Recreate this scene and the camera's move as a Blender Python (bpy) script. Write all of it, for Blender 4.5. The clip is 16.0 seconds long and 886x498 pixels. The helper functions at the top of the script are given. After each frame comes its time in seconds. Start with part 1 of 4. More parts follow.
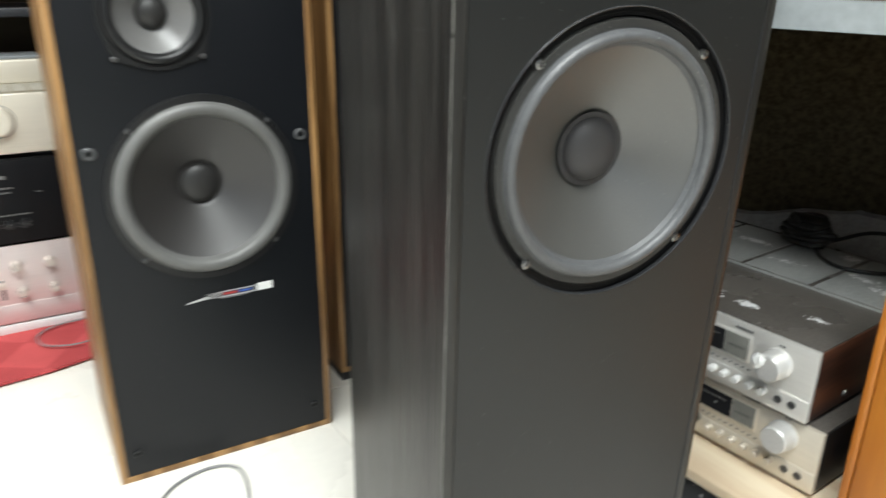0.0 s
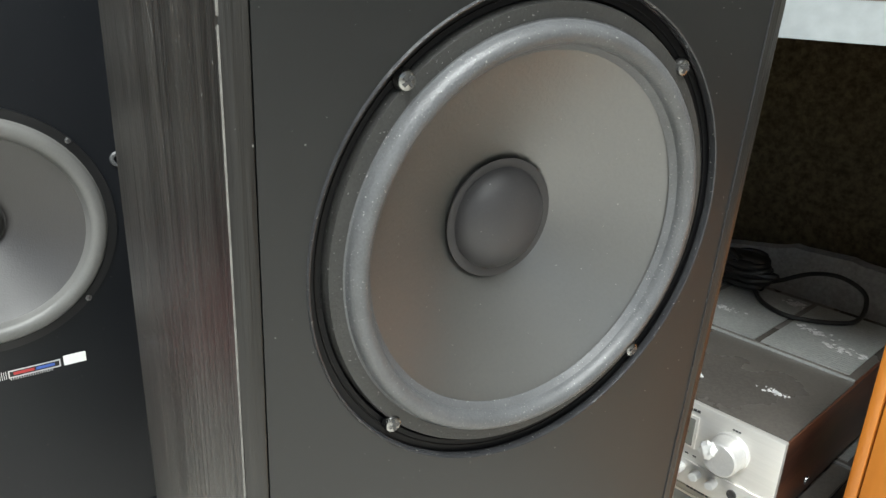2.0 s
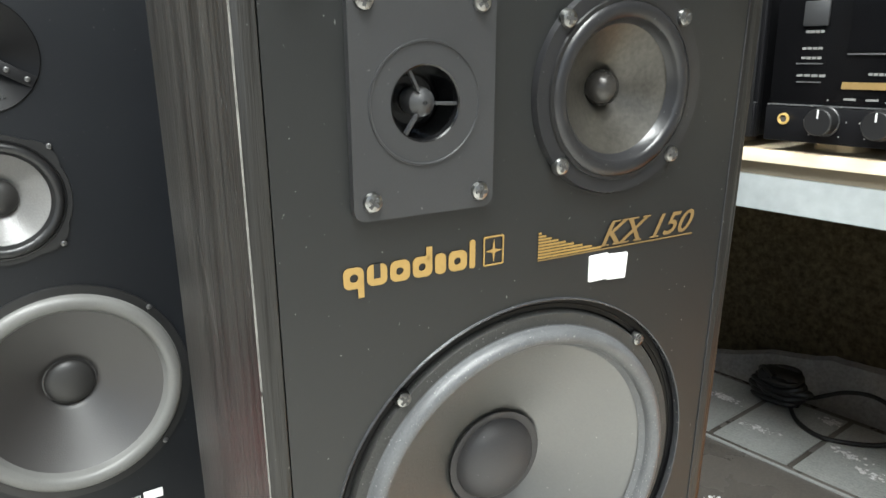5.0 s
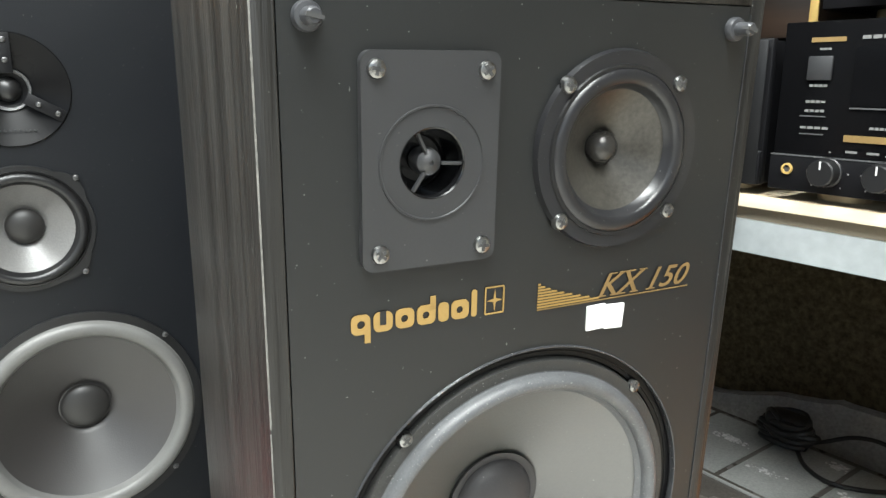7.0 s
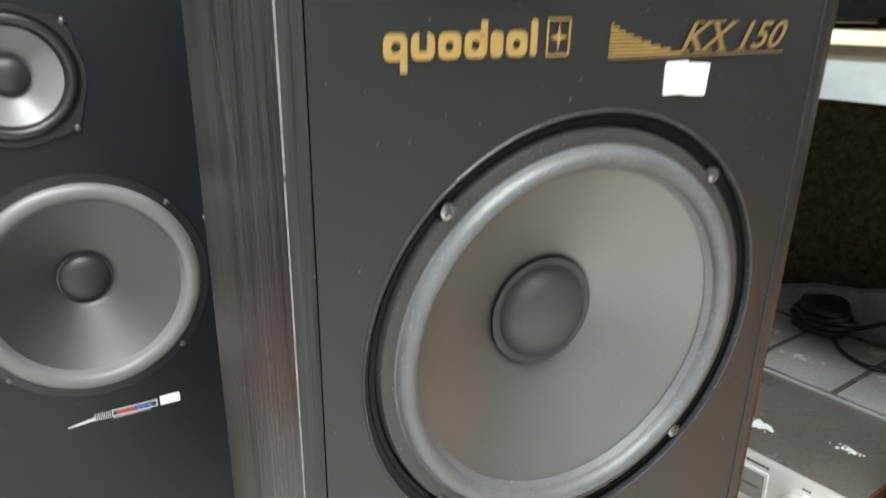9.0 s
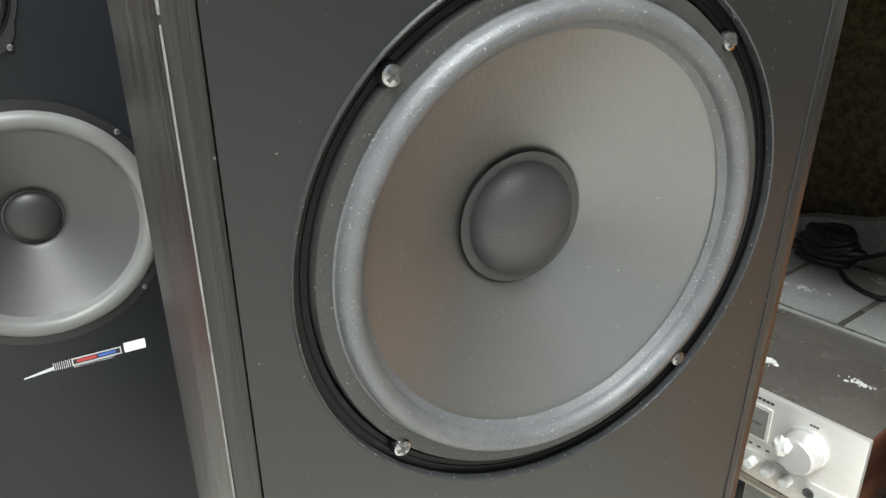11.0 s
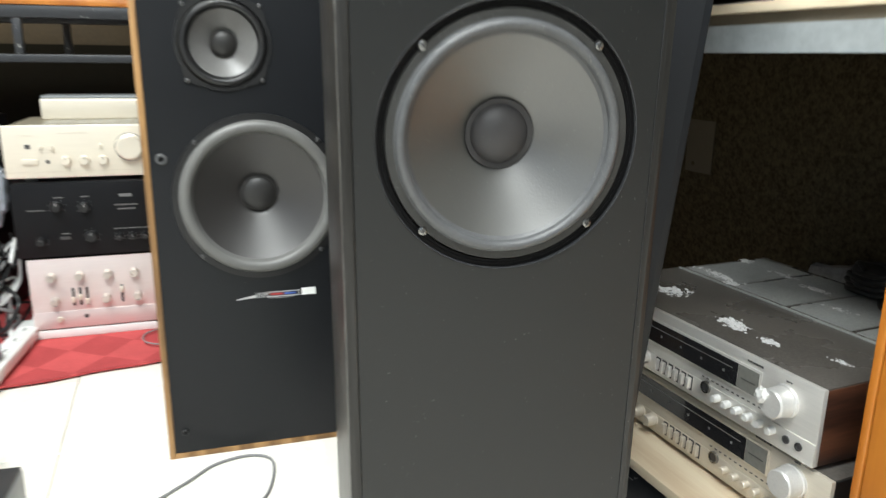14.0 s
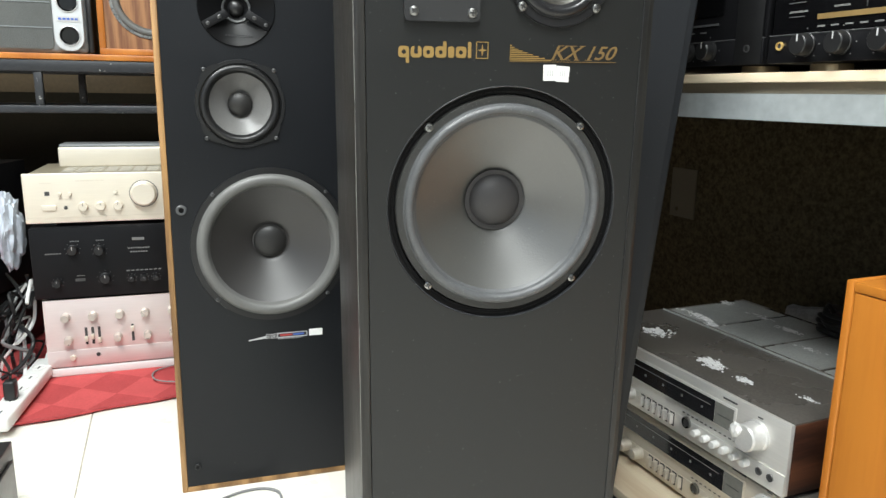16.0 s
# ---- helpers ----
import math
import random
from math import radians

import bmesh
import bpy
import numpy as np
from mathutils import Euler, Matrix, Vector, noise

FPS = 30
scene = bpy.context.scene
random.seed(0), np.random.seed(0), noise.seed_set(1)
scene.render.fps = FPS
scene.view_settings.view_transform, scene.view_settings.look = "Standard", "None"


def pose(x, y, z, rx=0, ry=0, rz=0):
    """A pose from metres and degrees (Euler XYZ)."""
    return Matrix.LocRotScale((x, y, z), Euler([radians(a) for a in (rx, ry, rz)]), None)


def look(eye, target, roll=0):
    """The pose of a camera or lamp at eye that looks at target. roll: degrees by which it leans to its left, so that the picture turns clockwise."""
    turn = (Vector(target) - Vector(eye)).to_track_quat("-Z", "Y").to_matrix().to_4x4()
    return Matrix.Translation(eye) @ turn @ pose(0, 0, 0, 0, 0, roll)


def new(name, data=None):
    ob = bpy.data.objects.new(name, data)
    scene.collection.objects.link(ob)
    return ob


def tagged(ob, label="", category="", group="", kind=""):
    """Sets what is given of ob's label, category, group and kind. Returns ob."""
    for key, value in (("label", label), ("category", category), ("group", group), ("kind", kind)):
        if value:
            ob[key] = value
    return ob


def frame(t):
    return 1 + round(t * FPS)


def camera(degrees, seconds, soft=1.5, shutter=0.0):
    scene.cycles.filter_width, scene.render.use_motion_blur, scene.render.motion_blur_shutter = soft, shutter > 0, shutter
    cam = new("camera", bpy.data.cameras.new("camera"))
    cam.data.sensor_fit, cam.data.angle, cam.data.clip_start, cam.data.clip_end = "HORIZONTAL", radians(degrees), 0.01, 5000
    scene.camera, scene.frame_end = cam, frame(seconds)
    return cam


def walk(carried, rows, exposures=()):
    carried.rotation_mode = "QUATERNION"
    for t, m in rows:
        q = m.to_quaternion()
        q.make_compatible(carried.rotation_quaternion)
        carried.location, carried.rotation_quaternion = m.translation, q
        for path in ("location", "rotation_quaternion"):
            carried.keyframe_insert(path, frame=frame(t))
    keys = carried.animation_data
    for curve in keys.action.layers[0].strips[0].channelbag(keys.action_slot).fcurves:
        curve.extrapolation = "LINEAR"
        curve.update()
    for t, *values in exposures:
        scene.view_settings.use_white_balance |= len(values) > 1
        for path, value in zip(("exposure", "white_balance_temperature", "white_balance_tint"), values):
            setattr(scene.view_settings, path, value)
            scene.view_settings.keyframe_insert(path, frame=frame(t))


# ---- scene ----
cam = camera(62.6, 16.0, soft=1.4, shutter=0.6)
PATH = [
    (0, (0.064, 0.039, 0.842), (-0.016, 1.913, 0.147), 0.6),
    (0.5, (0.075, 0.187, 0.827), (0.208, 2.056, 0.128), 1.7),
    (1, (0.1, 0.28, 0.815), (0.248, 2.149, 0.119), 1.0),
    (1.5, (0.105, 0.31, 0.82), (0.281, 2.183, 0.14), 2.2),
    (2, (0.104, 0.318, 0.818), (0.272, 2.191, 0.138), 2.6),
    (2.5, (0.101, 0.319, 0.82), (0.253, 2.193, 0.136), 2.3),
    (3, (0.101, 0.315, 0.828), (0.259, 2.192, 0.156), 2.3),
    (3.5, (0.104, 0.306, 0.859), (0.252, 2.188, 0.198), 0.9),
    (4, (0.11, 0.285, 0.921), (0.173, 2.186, 0.304), 0.6),
    (4.5, (0.122, 0.269, 0.954), (0.139, 2.187, 0.386), -0.4),
    (5, (0.136, 0.262, 0.965), (0.134, 2.192, 0.437), -0.7),
    (7.5, (0.142, 0.242, 0.983), (0.097, 2.19, 0.532), 0.5),
    (8, (0.142, 0.249, 0.972), (0.1, 2.194, 0.507), 0.2),
    (8.5, (0.135, 0.267, 0.921), (0.075, 2.182, 0.347), 0.1),
    (9, (0.121, 0.293, 0.872), (0.064, 2.19, 0.241), 0.4),
    (9.2, (0.117, 0.311, 0.855), (0.067, 2.197, 0.190), 0.9),
    (11.3, (0.138, 0.357, 0.822), (0.104, 2.205, 0.064), -0.8),
    (11.5, (0.136, 0.354, 0.824), (0.113, 2.206, 0.068), -0.7),
    (12, (0.143, 0.317, 0.807), (0.116, 2.16, 0.031), -1.4),
    (12.5, (0.14, 0.237, 0.823), (0.065, 2.102, 0.103), -2.0),
    (13, (0.16, 0.226, 0.784), (-0.047, 2.081, 0.064), 1.1),
    (13.5, (0.218, 0.182, 0.726), (-0.151, 2.063, 0.158), 1.3),
    (14, (0.313, -0.016, 0.77), (-0.207, 1.847, 0.262), 0.7),
    (14.5, (0.329, -0.105, 0.806), (-0.251, 1.755, 0.355), 1.3),
    (15, (0.325, -0.112, 0.818), (-0.232, 1.76, 0.387), 0.9),
    (15.5, (0.324, -0.109, 0.817), (-0.211, 1.773, 0.401), 1.1),
    (16, (0.329, -0.109, 0.815), (-0.183, 1.779, 0.398), 0.8),
]
walk(cam, [(t, look(eye, target, roll)) for t, eye, target, roll in PATH],
     exposures=[(0, -0.15), (0.5, 0.35), (1, 0.25), (1.6, 0.1), (3, 0.1), (3.6, 0.25), (5, 0.4), (8, 0.4), (9, 0.35), (12, 0.3), (12.9, 0.25), (13.7, 0.0), (14.5, -0.05), (16, -0.05)])

# ---- world and light ----
world = bpy.data.worlds.new("world")
scene.world = world
world.use_nodes = True
sky = world.node_tree.nodes.new("ShaderNodeTexSky")
sky.sky_type, sky.sun_disc = "NISHITA", False
sky.sun_elevation, sky.sun_rotation = radians(50), radians(200)
world.node_tree.links.new(sky.outputs[0], world.node_tree.nodes["Background"].inputs[0])
world.node_tree.nodes["Background"].inputs[1].default_value = 0.12


def area_lamp(name, eye, target, sx, sy, watts, colour):
    data = bpy.data.lights.new(name, "AREA")
    data.shape, data.size, data.size_y, data.energy, data.color = "RECTANGLE", sx, sy, watts, colour
    ob = new(name, data)
    ob.matrix_world = look(eye, target)
    return ob


# daylight through the open shop front behind the camera, and two ceiling panels
area_lamp("shopfront_daylight", (-0.6, -3.38, 1.45), (-0.6, 0.0, 1.45), 4.2, 2.2, 5, (0.86, 0.95, 1.0))
# weak bluish fill added out of view on the west; no door known there
area_lamp("west_fill_light", (-3.58, -0.9, 1.4), (0.0, -0.9, 1.4), 2.6, 2.2, 5, (0.84, 0.96, 1.0))
for lx, ly, watts, deep in ((-1.15, 0.25, 68, 0.5), (0.05, -0.20, 94, 0.5), (0.70, -1.20, 54, 1.2)):
    area_lamp("ceiling_lamp_light", (lx, ly, 2.64), (lx, ly, 0.0), 1.2, deep, watts, (0.95, 1.0, 0.99))


# ---- materials ----
def mat(name, colour, rough=0.5, metal=0.0, fine=200.0, coarse=8.0, vary=0.12, bump=0.05, stretch=(1, 1, 1), rvary=0.1, coat=0.0, second=None, spec=0.5, loc="Object"):
    m = bpy.data.materials.new(name)
    m.use_nodes = True
    nt, b = m.node_tree, m.node_tree.nodes["Principled BSDF"]
    N, L = nt.nodes.new, nt.links.new
    co = N("ShaderNodeTexCoord")
    mp = N("ShaderNodeMapping")
    mp.inputs["Scale"].default_value = stretch
    L(co.outputs[loc], mp.inputs[0])
    n1, n2 = N("ShaderNodeTexNoise"), N("ShaderNodeTexNoise")
    n1.inputs["Scale"].default_value, n1.inputs["Detail"].default_value = fine, 4
    n2.inputs["Scale"].default_value, n2.inputs["Detail"].default_value = coarse, 5
    L(mp.outputs[0], n1.inputs[0]), L(mp.outputs[0], n2.inputs[0])
    add = N("ShaderNodeMath")
    add.operation = "MULTIPLY_ADD"
    add.inputs[1].default_value = 0.5
    half = N("ShaderNodeMath")
    half.operation = "MULTIPLY"
    half.inputs[1].default_value = 0.5
    L(n2.outputs[0], half.inputs[0]), L(n1.outputs[0], add.inputs[0]), L(half.outputs[0], add.inputs[2])
    ramp = N("ShaderNodeValToRGB")
    second = second or tuple(c * (1 - vary) for c in colour)
    first = colour if second else tuple(c * (1 + vary) for c in colour)
    ramp.color_ramp.elements[0].position, ramp.color_ramp.elements[1].position = 0.36, 0.64
    ramp.color_ramp.elements[0].color, ramp.color_ramp.elements[1].color = (*second, 1), (*first, 1)
    L(add.outputs[0], ramp.inputs[0])
    L(ramp.outputs[0], b.inputs["Base Color"])
    rr = N("ShaderNodeMapRange")
    rr.inputs[3].default_value, rr.inputs[4].default_value = max(0.02, rough - rvary), min(1, rough + rvary)
    L(n2.outputs[0], rr.inputs[0]), L(rr.outputs[0], b.inputs["Roughness"])
    b.inputs["Metallic"].default_value = metal
    b.inputs["Coat Weight"].default_value = coat
    b.inputs["Specular IOR Level"].default_value = spec
    if bump:
        bp = N("ShaderNodeBump")
        bp.inputs["Strength"].default_value, bp.inputs["Distance"].default_value = bump, 0.002
        L(n1.outputs[0], bp.inputs["Height"]), L(bp.outputs[0], b.inputs["Normal"])
    return m


def wood(name, light, dark, scale=6.0, rough=0.4, bump=0.1, stretch=(1, 1, 0.08), dist=6.0):
    m = bpy.data.materials.new(name)
    m.use_nodes = True
    nt, b = m.node_tree, m.node_tree.nodes["Principled BSDF"]
    N, L = nt.nodes.new, nt.links.new
    co, mp = N("ShaderNodeTexCoord"), N("ShaderNodeMapping")
    mp.inputs["Scale"].default_value = stretch
    L(co.outputs["Object"], mp.inputs[0])
    w, n = N("ShaderNodeTexWave"), N("ShaderNodeTexNoise")
    w.bands_direction = "DIAGONAL"
    w.inputs["Scale"].default_value, w.inputs["Distortion"].default_value = scale, dist
    w.inputs["Detail"].default_value, w.inputs["Detail Scale"].default_value = 4, 1.6
    n.inputs["Scale"].default_value, n.inputs["Detail"].default_value = scale * 22, 5
    L(mp.outputs[0], w.inputs[0]), L(mp.outputs[0], n.inputs[0])
    mx = N("ShaderNodeMix")
    mx.inputs[0].default_value = 0.55
    L(w.outputs["Fac"], mx.inputs[2]), L(n.outputs[0], mx.inputs[3])
    ramp = N("ShaderNodeValToRGB")
    ramp.color_ramp.elements[0].position, ramp.color_ramp.elements[1].position = 0.25, 0.72
    ramp.color_ramp.elements[0].color, ramp.color_ramp.elements[1].color = (*dark, 1), (*light, 1)
    L(mx.outputs[0], ramp.inputs[0]), L(ramp.outputs[0], b.inputs["Base Color"])
    b.inputs["Roughness"].default_value = rough
    bp = N("ShaderNodeBump")
    bp.inputs["Strength"].default_value, bp.inputs["Distance"].default_value = bump, 0.002
    L(mx.outputs[0], bp.inputs["Height"]), L(bp.outputs[0], b.inputs["Normal"])
    return m


def ash(name, light, dark, rough=0.36):
    """Open-pored black ash: fine upright streaks over broad soft ones."""
    m = mat(name, light, rough, fine=210, coarse=38, bump=0.8, stretch=(1, 1, 0.03), second=dark, rvary=0.08, spec=0.4)
    ramp = m.node_tree.nodes["Color Ramp"].color_ramp
    ramp.elements[0].position, ramp.elements[1].position = 0.38, 0.62
    return m


def dusty(m, amount=0.25, scale=420.0, threshold=0.74):
    """Sparse pale dust specks over a material's own colour."""
    nt, b = m.node_tree, m.node_tree.nodes["Principled BSDF"]
    old = b.inputs["Base Color"].links[0].from_socket
    co, n, r, mx = (nt.nodes.new("ShaderNode" + k) for k in ("TexCoord", "TexNoise", "ValToRGB", "Mix"))
    n.inputs["Scale"].default_value, n.inputs["Detail"].default_value = scale, 1
    r.color_ramp.elements[0].position, r.color_ramp.elements[1].position = threshold, threshold + 0.03
    mx.data_type = "RGBA"
    mx.inputs[7].default_value = (amount, amount, amount * 0.95, 1)
    nt.links.new(co.outputs["Object"], n.inputs[0]), nt.links.new(n.outputs[0], r.inputs[0])
    nt.links.new(r.outputs[0], mx.inputs[0]), nt.links.new(old, mx.inputs[6])
    nt.links.new(mx.outputs[2], b.inputs["Base Color"])
    return m


BAFFLE = mat("matt_black_vinyl", (0.0098, 0.0106, 0.0106), 0.45, fine=1400, coarse=5, vary=0.14, bump=0.05, rvary=0.07, spec=0.5)
BAFFLE2 = mat("satin_black_baffle", (0.0052, 0.0062, 0.0082), 0.40, fine=900, coarse=4, vary=0.15, bump=0.04, spec=0.36)
ASH = dusty(ash("black_ash_veneer", (0.030, 0.0285, 0.026), (0.0062, 0.0059, 0.0054)), 0.16, 300, 0.75)
OAK = wood("brown_oak_veneer", (0.38, 0.21, 0.080), (0.17, 0.085, 0.028), 12, 0.45, 0.1)
ORANGE = wood("orange_cherry_veneer", (0.52, 0.185, 0.026), (0.38, 0.118, 0.014), 4, 0.38, 0.04, (1, 1, 0.1), 3.0)
PINE = wood("pale_plywood", (0.80, 0.68, 0.50), (0.68, 0.53, 0.36), 8, 0.6, 0.1, (0.08, 1, 1))
ZEBRA = wood("striped_brown_veneer", (0.34, 0.16, 0.065), (0.15, 0.055, 0.022), 16, 0.45, 0.05, (1, 1, 0.05))
WENGE = wood("dark_brown_veneer", (0.030, 0.018, 0.012), (0.012, 0.008, 0.006), 8, 0.4, 0.05, (0.1, 1, 1))
ROSE = wood("dark_rosewood_veneer", (0.10, 0.04, 0.022), (0.03, 0.013, 0.009), 8, 0.35, 0.05, (1, 0.1, 1))
CONE = mat("grey_polymer_cone", (0.063, 0.063, 0.059), 0.40, fine=500, coarse=14, vary=0.16, bump=0.10, spec=1.0, rvary=0.03)
CONE_L = mat("dark_grey_paper_cone", (0.027, 0.0245, 0.0235), 0.47, fine=500, coarse=12, vary=0.15, bump=0.12, rvary=0.03, spec=0.9)
CONE_M = mat("silver_grey_cone", (0.165, 0.162, 0.158), 0.33, fine=400, coarse=16, vary=0.2, bump=0.15, rvary=0.03)
CONE_D = mat("worn_dark_midrange_cone", (0.075, 0.070, 0.060), 0.34, 0.35, fine=350, coarse=40, vary=0.45, bump=0.05, rvary=0.04)
RUBBER = mat("black_rubber", (0.040, 0.041, 0.042), 0.42, fine=600, coarse=20, vary=0.2, bump=0.06)
FOAM = mat("light_grey_surround", (0.135, 0.134, 0.128), 0.45, fine=500, coarse=20, vary=0.15, bump=0.1)
ROLL = mat("dusty_rubber_roll", (0.105, 0.108, 0.112), 0.40, fine=900, coarse=60, vary=0.3, bump=0.2, rvary=0.08)
GASKET = mat("dark_grey_gasket", (0.036, 0.036, 0.034), 0.55, fine=800, coarse=30, vary=0.35, bump=0.2)
SURR = mat("dark_grey_surround", (0.086, 0.088, 0.090), 0.37, fine=700, coarse=18, vary=0.2, bump=0.08)
CAP = mat("dust_cap_grey", (0.042, 0.040, 0.041), 0.52, fine=800, coarse=30, vary=0.15, bump=0.05)
CAP_M = mat("worn_bronze_grey_cap", (0.050, 0.047, 0.043), 0.26, 0.3, fine=500, coarse=60, vary=0.3, bump=0.05)
CAP_L = mat("dust_cap_black", (0.022, 0.021, 0.020), 0.45, fine=800, coarse=30, vary=0.2, bump=0.05)
WORN = mat("pale_wear_and_edge_highlight", (0.22, 0.215, 0.20), 0.5, fine=300, coarse=60, vary=0.5, bump=0.2)
MIDRING = mat("satin_black_midrange_ring", (0.016, 0.016, 0.0175), 0.30, fine=700, coarse=20, vary=0.2, bump=0.04)
PANEL_B = mat("black_amplifier_glass", (0.004, 0.004, 0.0045), 0.22, fine=300, coarse=12, vary=0.2, bump=0.0, spec=0.2)
GOLD_P = mat("dull_gold_print", (0.26, 0.17, 0.065), 0.45, 0.2, fine=500, coarse=30, vary=0.15, bump=0.0)
PEG = mat("grey_plastic_peg", (0.045, 0.046, 0.050), 0.4, fine=300, coarse=60, vary=0.2, bump=0.05)
BLACK = mat("black_plastic", (0.011, 0.011, 0.0115), 0.38, fine=500, coarse=12, vary=0.2, bump=0.03)
PLATE_D = mat("dull_black_bar", (0.008, 0.008, 0.009), 0.5, fine=600, coarse=20, vary=0.2, bump=0.05, spec=0.2)
PLATE = mat("dark_grey_plastic_plate", (0.030, 0.0305, 0.032), 0.42, fine=900, coarse=12, vary=0.12, bump=0.05)
HORN = mat("satin_black_horn", (0.005, 0.005, 0.0055), 0.3, fine=500, coarse=12, vary=0.2, bump=0.02, spec=0.13)
GLOSS = mat("glossy_black_plastic", (0.006, 0.006, 0.0065), 0.15, fine=300, coarse=12, vary=0.2, bump=0.0)
STEEL = mat("screw_steel", (0.36, 0.36, 0.35), 0.28, 1.0, fine=600, coarse=60, vary=0.4, bump=0.08)
CHROME = mat("dark_chrome", (0.32, 0.33, 0.34), 0.14, 1.0, fine=400, coarse=40, vary=0.3, bump=0.0)
DARKSTEEL = mat("blackened_steel_screw", (0.16, 0.16, 0.16), 0.35, 0.8, fine=600, coarse=60, vary=0.3, bump=0.05)
SILVER = mat("brushed_aluminium_panel", (0.80, 0.78, 0.74), 0.34, 0.5, fine=300, coarse=8, vary=0.08, bump=0.03, stretch=(0.05, 1, 1))
SILVER_D = mat("champagne_aluminium_panel", (0.68, 0.62, 0.52), 0.4, 0.3, fine=300, coarse=8, vary=0.1, bump=0.03, stretch=(0.05, 1, 1))
KNOB_S = mat("silver_rose_knob", (0.66, 0.60, 0.54), 0.3, 0.6, fine=300, coarse=20, vary=0.12, bump=0.02)
CREAM = mat("champagne_gold_panel", (0.75, 0.69, 0.58), 0.42, 0.35, fine=300, coarse=6, vary=0.06, bump=0.02, stretch=(0.05, 1, 1))
PINK = mat("pale_rose_aluminium_panel", (0.76, 0.66, 0.63), 0.4, 0.45, fine=300, coarse=6, vary=0.06, bump=0.02, stretch=(0.05, 1, 1))
KNOB_M = mat("turned_aluminium_knob", (0.70, 0.69, 0.67), 0.34, 0.35, fine=300, coarse=20, vary=0.12, bump=0.02)
NAVY = mat("black_anodised_panel", (0.0070, 0.0070, 0.0080), 0.42, 0.0, fine=300, coarse=8, vary=0.15, bump=0.02, spec=0.18)
LIP = mat("chipped_black_lip", (0.040, 0.041, 0.044), 0.22, fine=900, coarse=120, vary=0.3, bump=0.15)
LID = mat("dusty_brown_metal_lid", (0.145, 0.132, 0.118), 0.28, 0.2, fine=250, coarse=7, vary=0.35, bump=0.04)
VENT = mat("grey_vent_metal", (0.44, 0.455, 0.44), 0.5, 0.3, fine=250, coarse=9, vary=0.3, bump=0.04)
CHAMP_D = mat("dull_champagne_lid", (0.34, 0.30, 0.22), 0.45, 0.3, fine=250, coarse=9, vary=0.12, bump=0.03)
VENT_L = mat("pale_vent_metal", (0.52, 0.49, 0.42), 0.5, 0.2, fine=250, coarse=9, vary=0.2, bump=0.04)
GALV = mat("galvanised_steel", (0.42, 0.455, 0.465), 0.5, 0.35, fine=60, coarse=14, vary=0.2, bump=0.03)
TUBE = mat("chipped_black_steel_tube", (0.016, 0.018, 0.022), 0.42, 0.1, fine=60, coarse=22, vary=0.15, bump=0.05, second=(0.030, 0.032, 0.036))
GOLD = mat("gold_print", (0.38, 0.245, 0.080), 0.4, 0.3, fine=500, coarse=30, vary=0.1, bump=0.0)
GOLD_D = mat("dim_gold_print", (0.24, 0.155, 0.062), 0.4, 0.3, fine=500, coarse=30, vary=0.1, bump=0.0)
BRASS = mat("brass", (0.85, 0.58, 0.20), 0.3, 0.5, fine=300, coarse=30, vary=0.1, bump=0.0)
FAINT = mat("faint_pencil", (0.62, 0.62, 0.62), 0.6, bump=0.0)
FOOT = mat("pale_brass_foot", (0.62, 0.52, 0.36), 0.35, 0.6, fine=300, coarse=30, vary=0.1, bump=0.0)
PRINT_M = mat("dim_print", (0.17, 0.17, 0.165), 0.5, fine=300, coarse=30, vary=0.1, bump=0.0)
FLAKE = mat("flaked_white_paint", (0.86, 0.86, 0.86), 0.6, fine=900, coarse=160, vary=0.35, bump=0.05)
WHITE = mat("white_paper", (0.82, 0.82, 0.80), 0.6, fine=300, coarse=30, vary=0.05, bump=0.02)
PRINT = mat("light_grey_print", (0.55, 0.55, 0.55), 0.5, fine=300, coarse=30, vary=0.1, bump=0.0)
PRINT_D = mat("dark_print", (0.05, 0.05, 0.05), 0.5, fine=300, coarse=30, vary=0.1, bump=0.0)
REDP = mat("red_print", (0.45, 0.04, 0.04), 0.5, fine=300, coarse=30, vary=0.1, bump=0.0)
BLUEP = mat("blue_print", (0.05, 0.12, 0.45), 0.5, fine=300, coarse=30, vary=0.1, bump=0.0)
WPLASTIC = mat("white_plastic", (0.78, 0.78, 0.76), 0.4, fine=200, coarse=10, vary=0.06, bump=0.02)
GLASSD = mat("dark_dial_glass", (0.02, 0.02, 0.022), 0.08, fine=100, coarse=10, vary=0.2, bump=0.0)
GLASSG = mat("grey_meter_glass", (0.22, 0.22, 0.20), 0.12, fine=100, coarse=10, vary=0.2, bump=0.0)
CARPET = mat("brown_felt_wall", (0.088, 0.071, 0.042), 0.95, fine=130, coarse=60, vary=0.2, bump=0.9, second=(0.030, 0.024, 0.014), spec=0.12)
GRANITE = mat("grey_rough_plaster", (0.34, 0.34, 0.33), 0.9, fine=160, coarse=40, vary=0.3, bump=0.8)
TANWALL = mat("tan_plaster_wall", (0.10, 0.070, 0.036), 0.85, fine=80, coarse=4, vary=0.3, bump=0.2)
# near-black olive that stands in for the darkness below the rack
DARKWALL = mat("dark_olive_sheet", (0.020, 0.017, 0.011), 0.9, fine=150, coarse=4, vary=0.3, bump=0.3, spec=0.1)
PLASTER = mat("grey_plaster", (0.17, 0.165, 0.155), 0.85, fine=120, coarse=3, vary=0.12, bump=0.1)
CEIL = mat("grey_white_ceiling", (0.34, 0.34, 0.33), 0.85, fine=120, coarse=3, vary=0.06, bump=0.1)
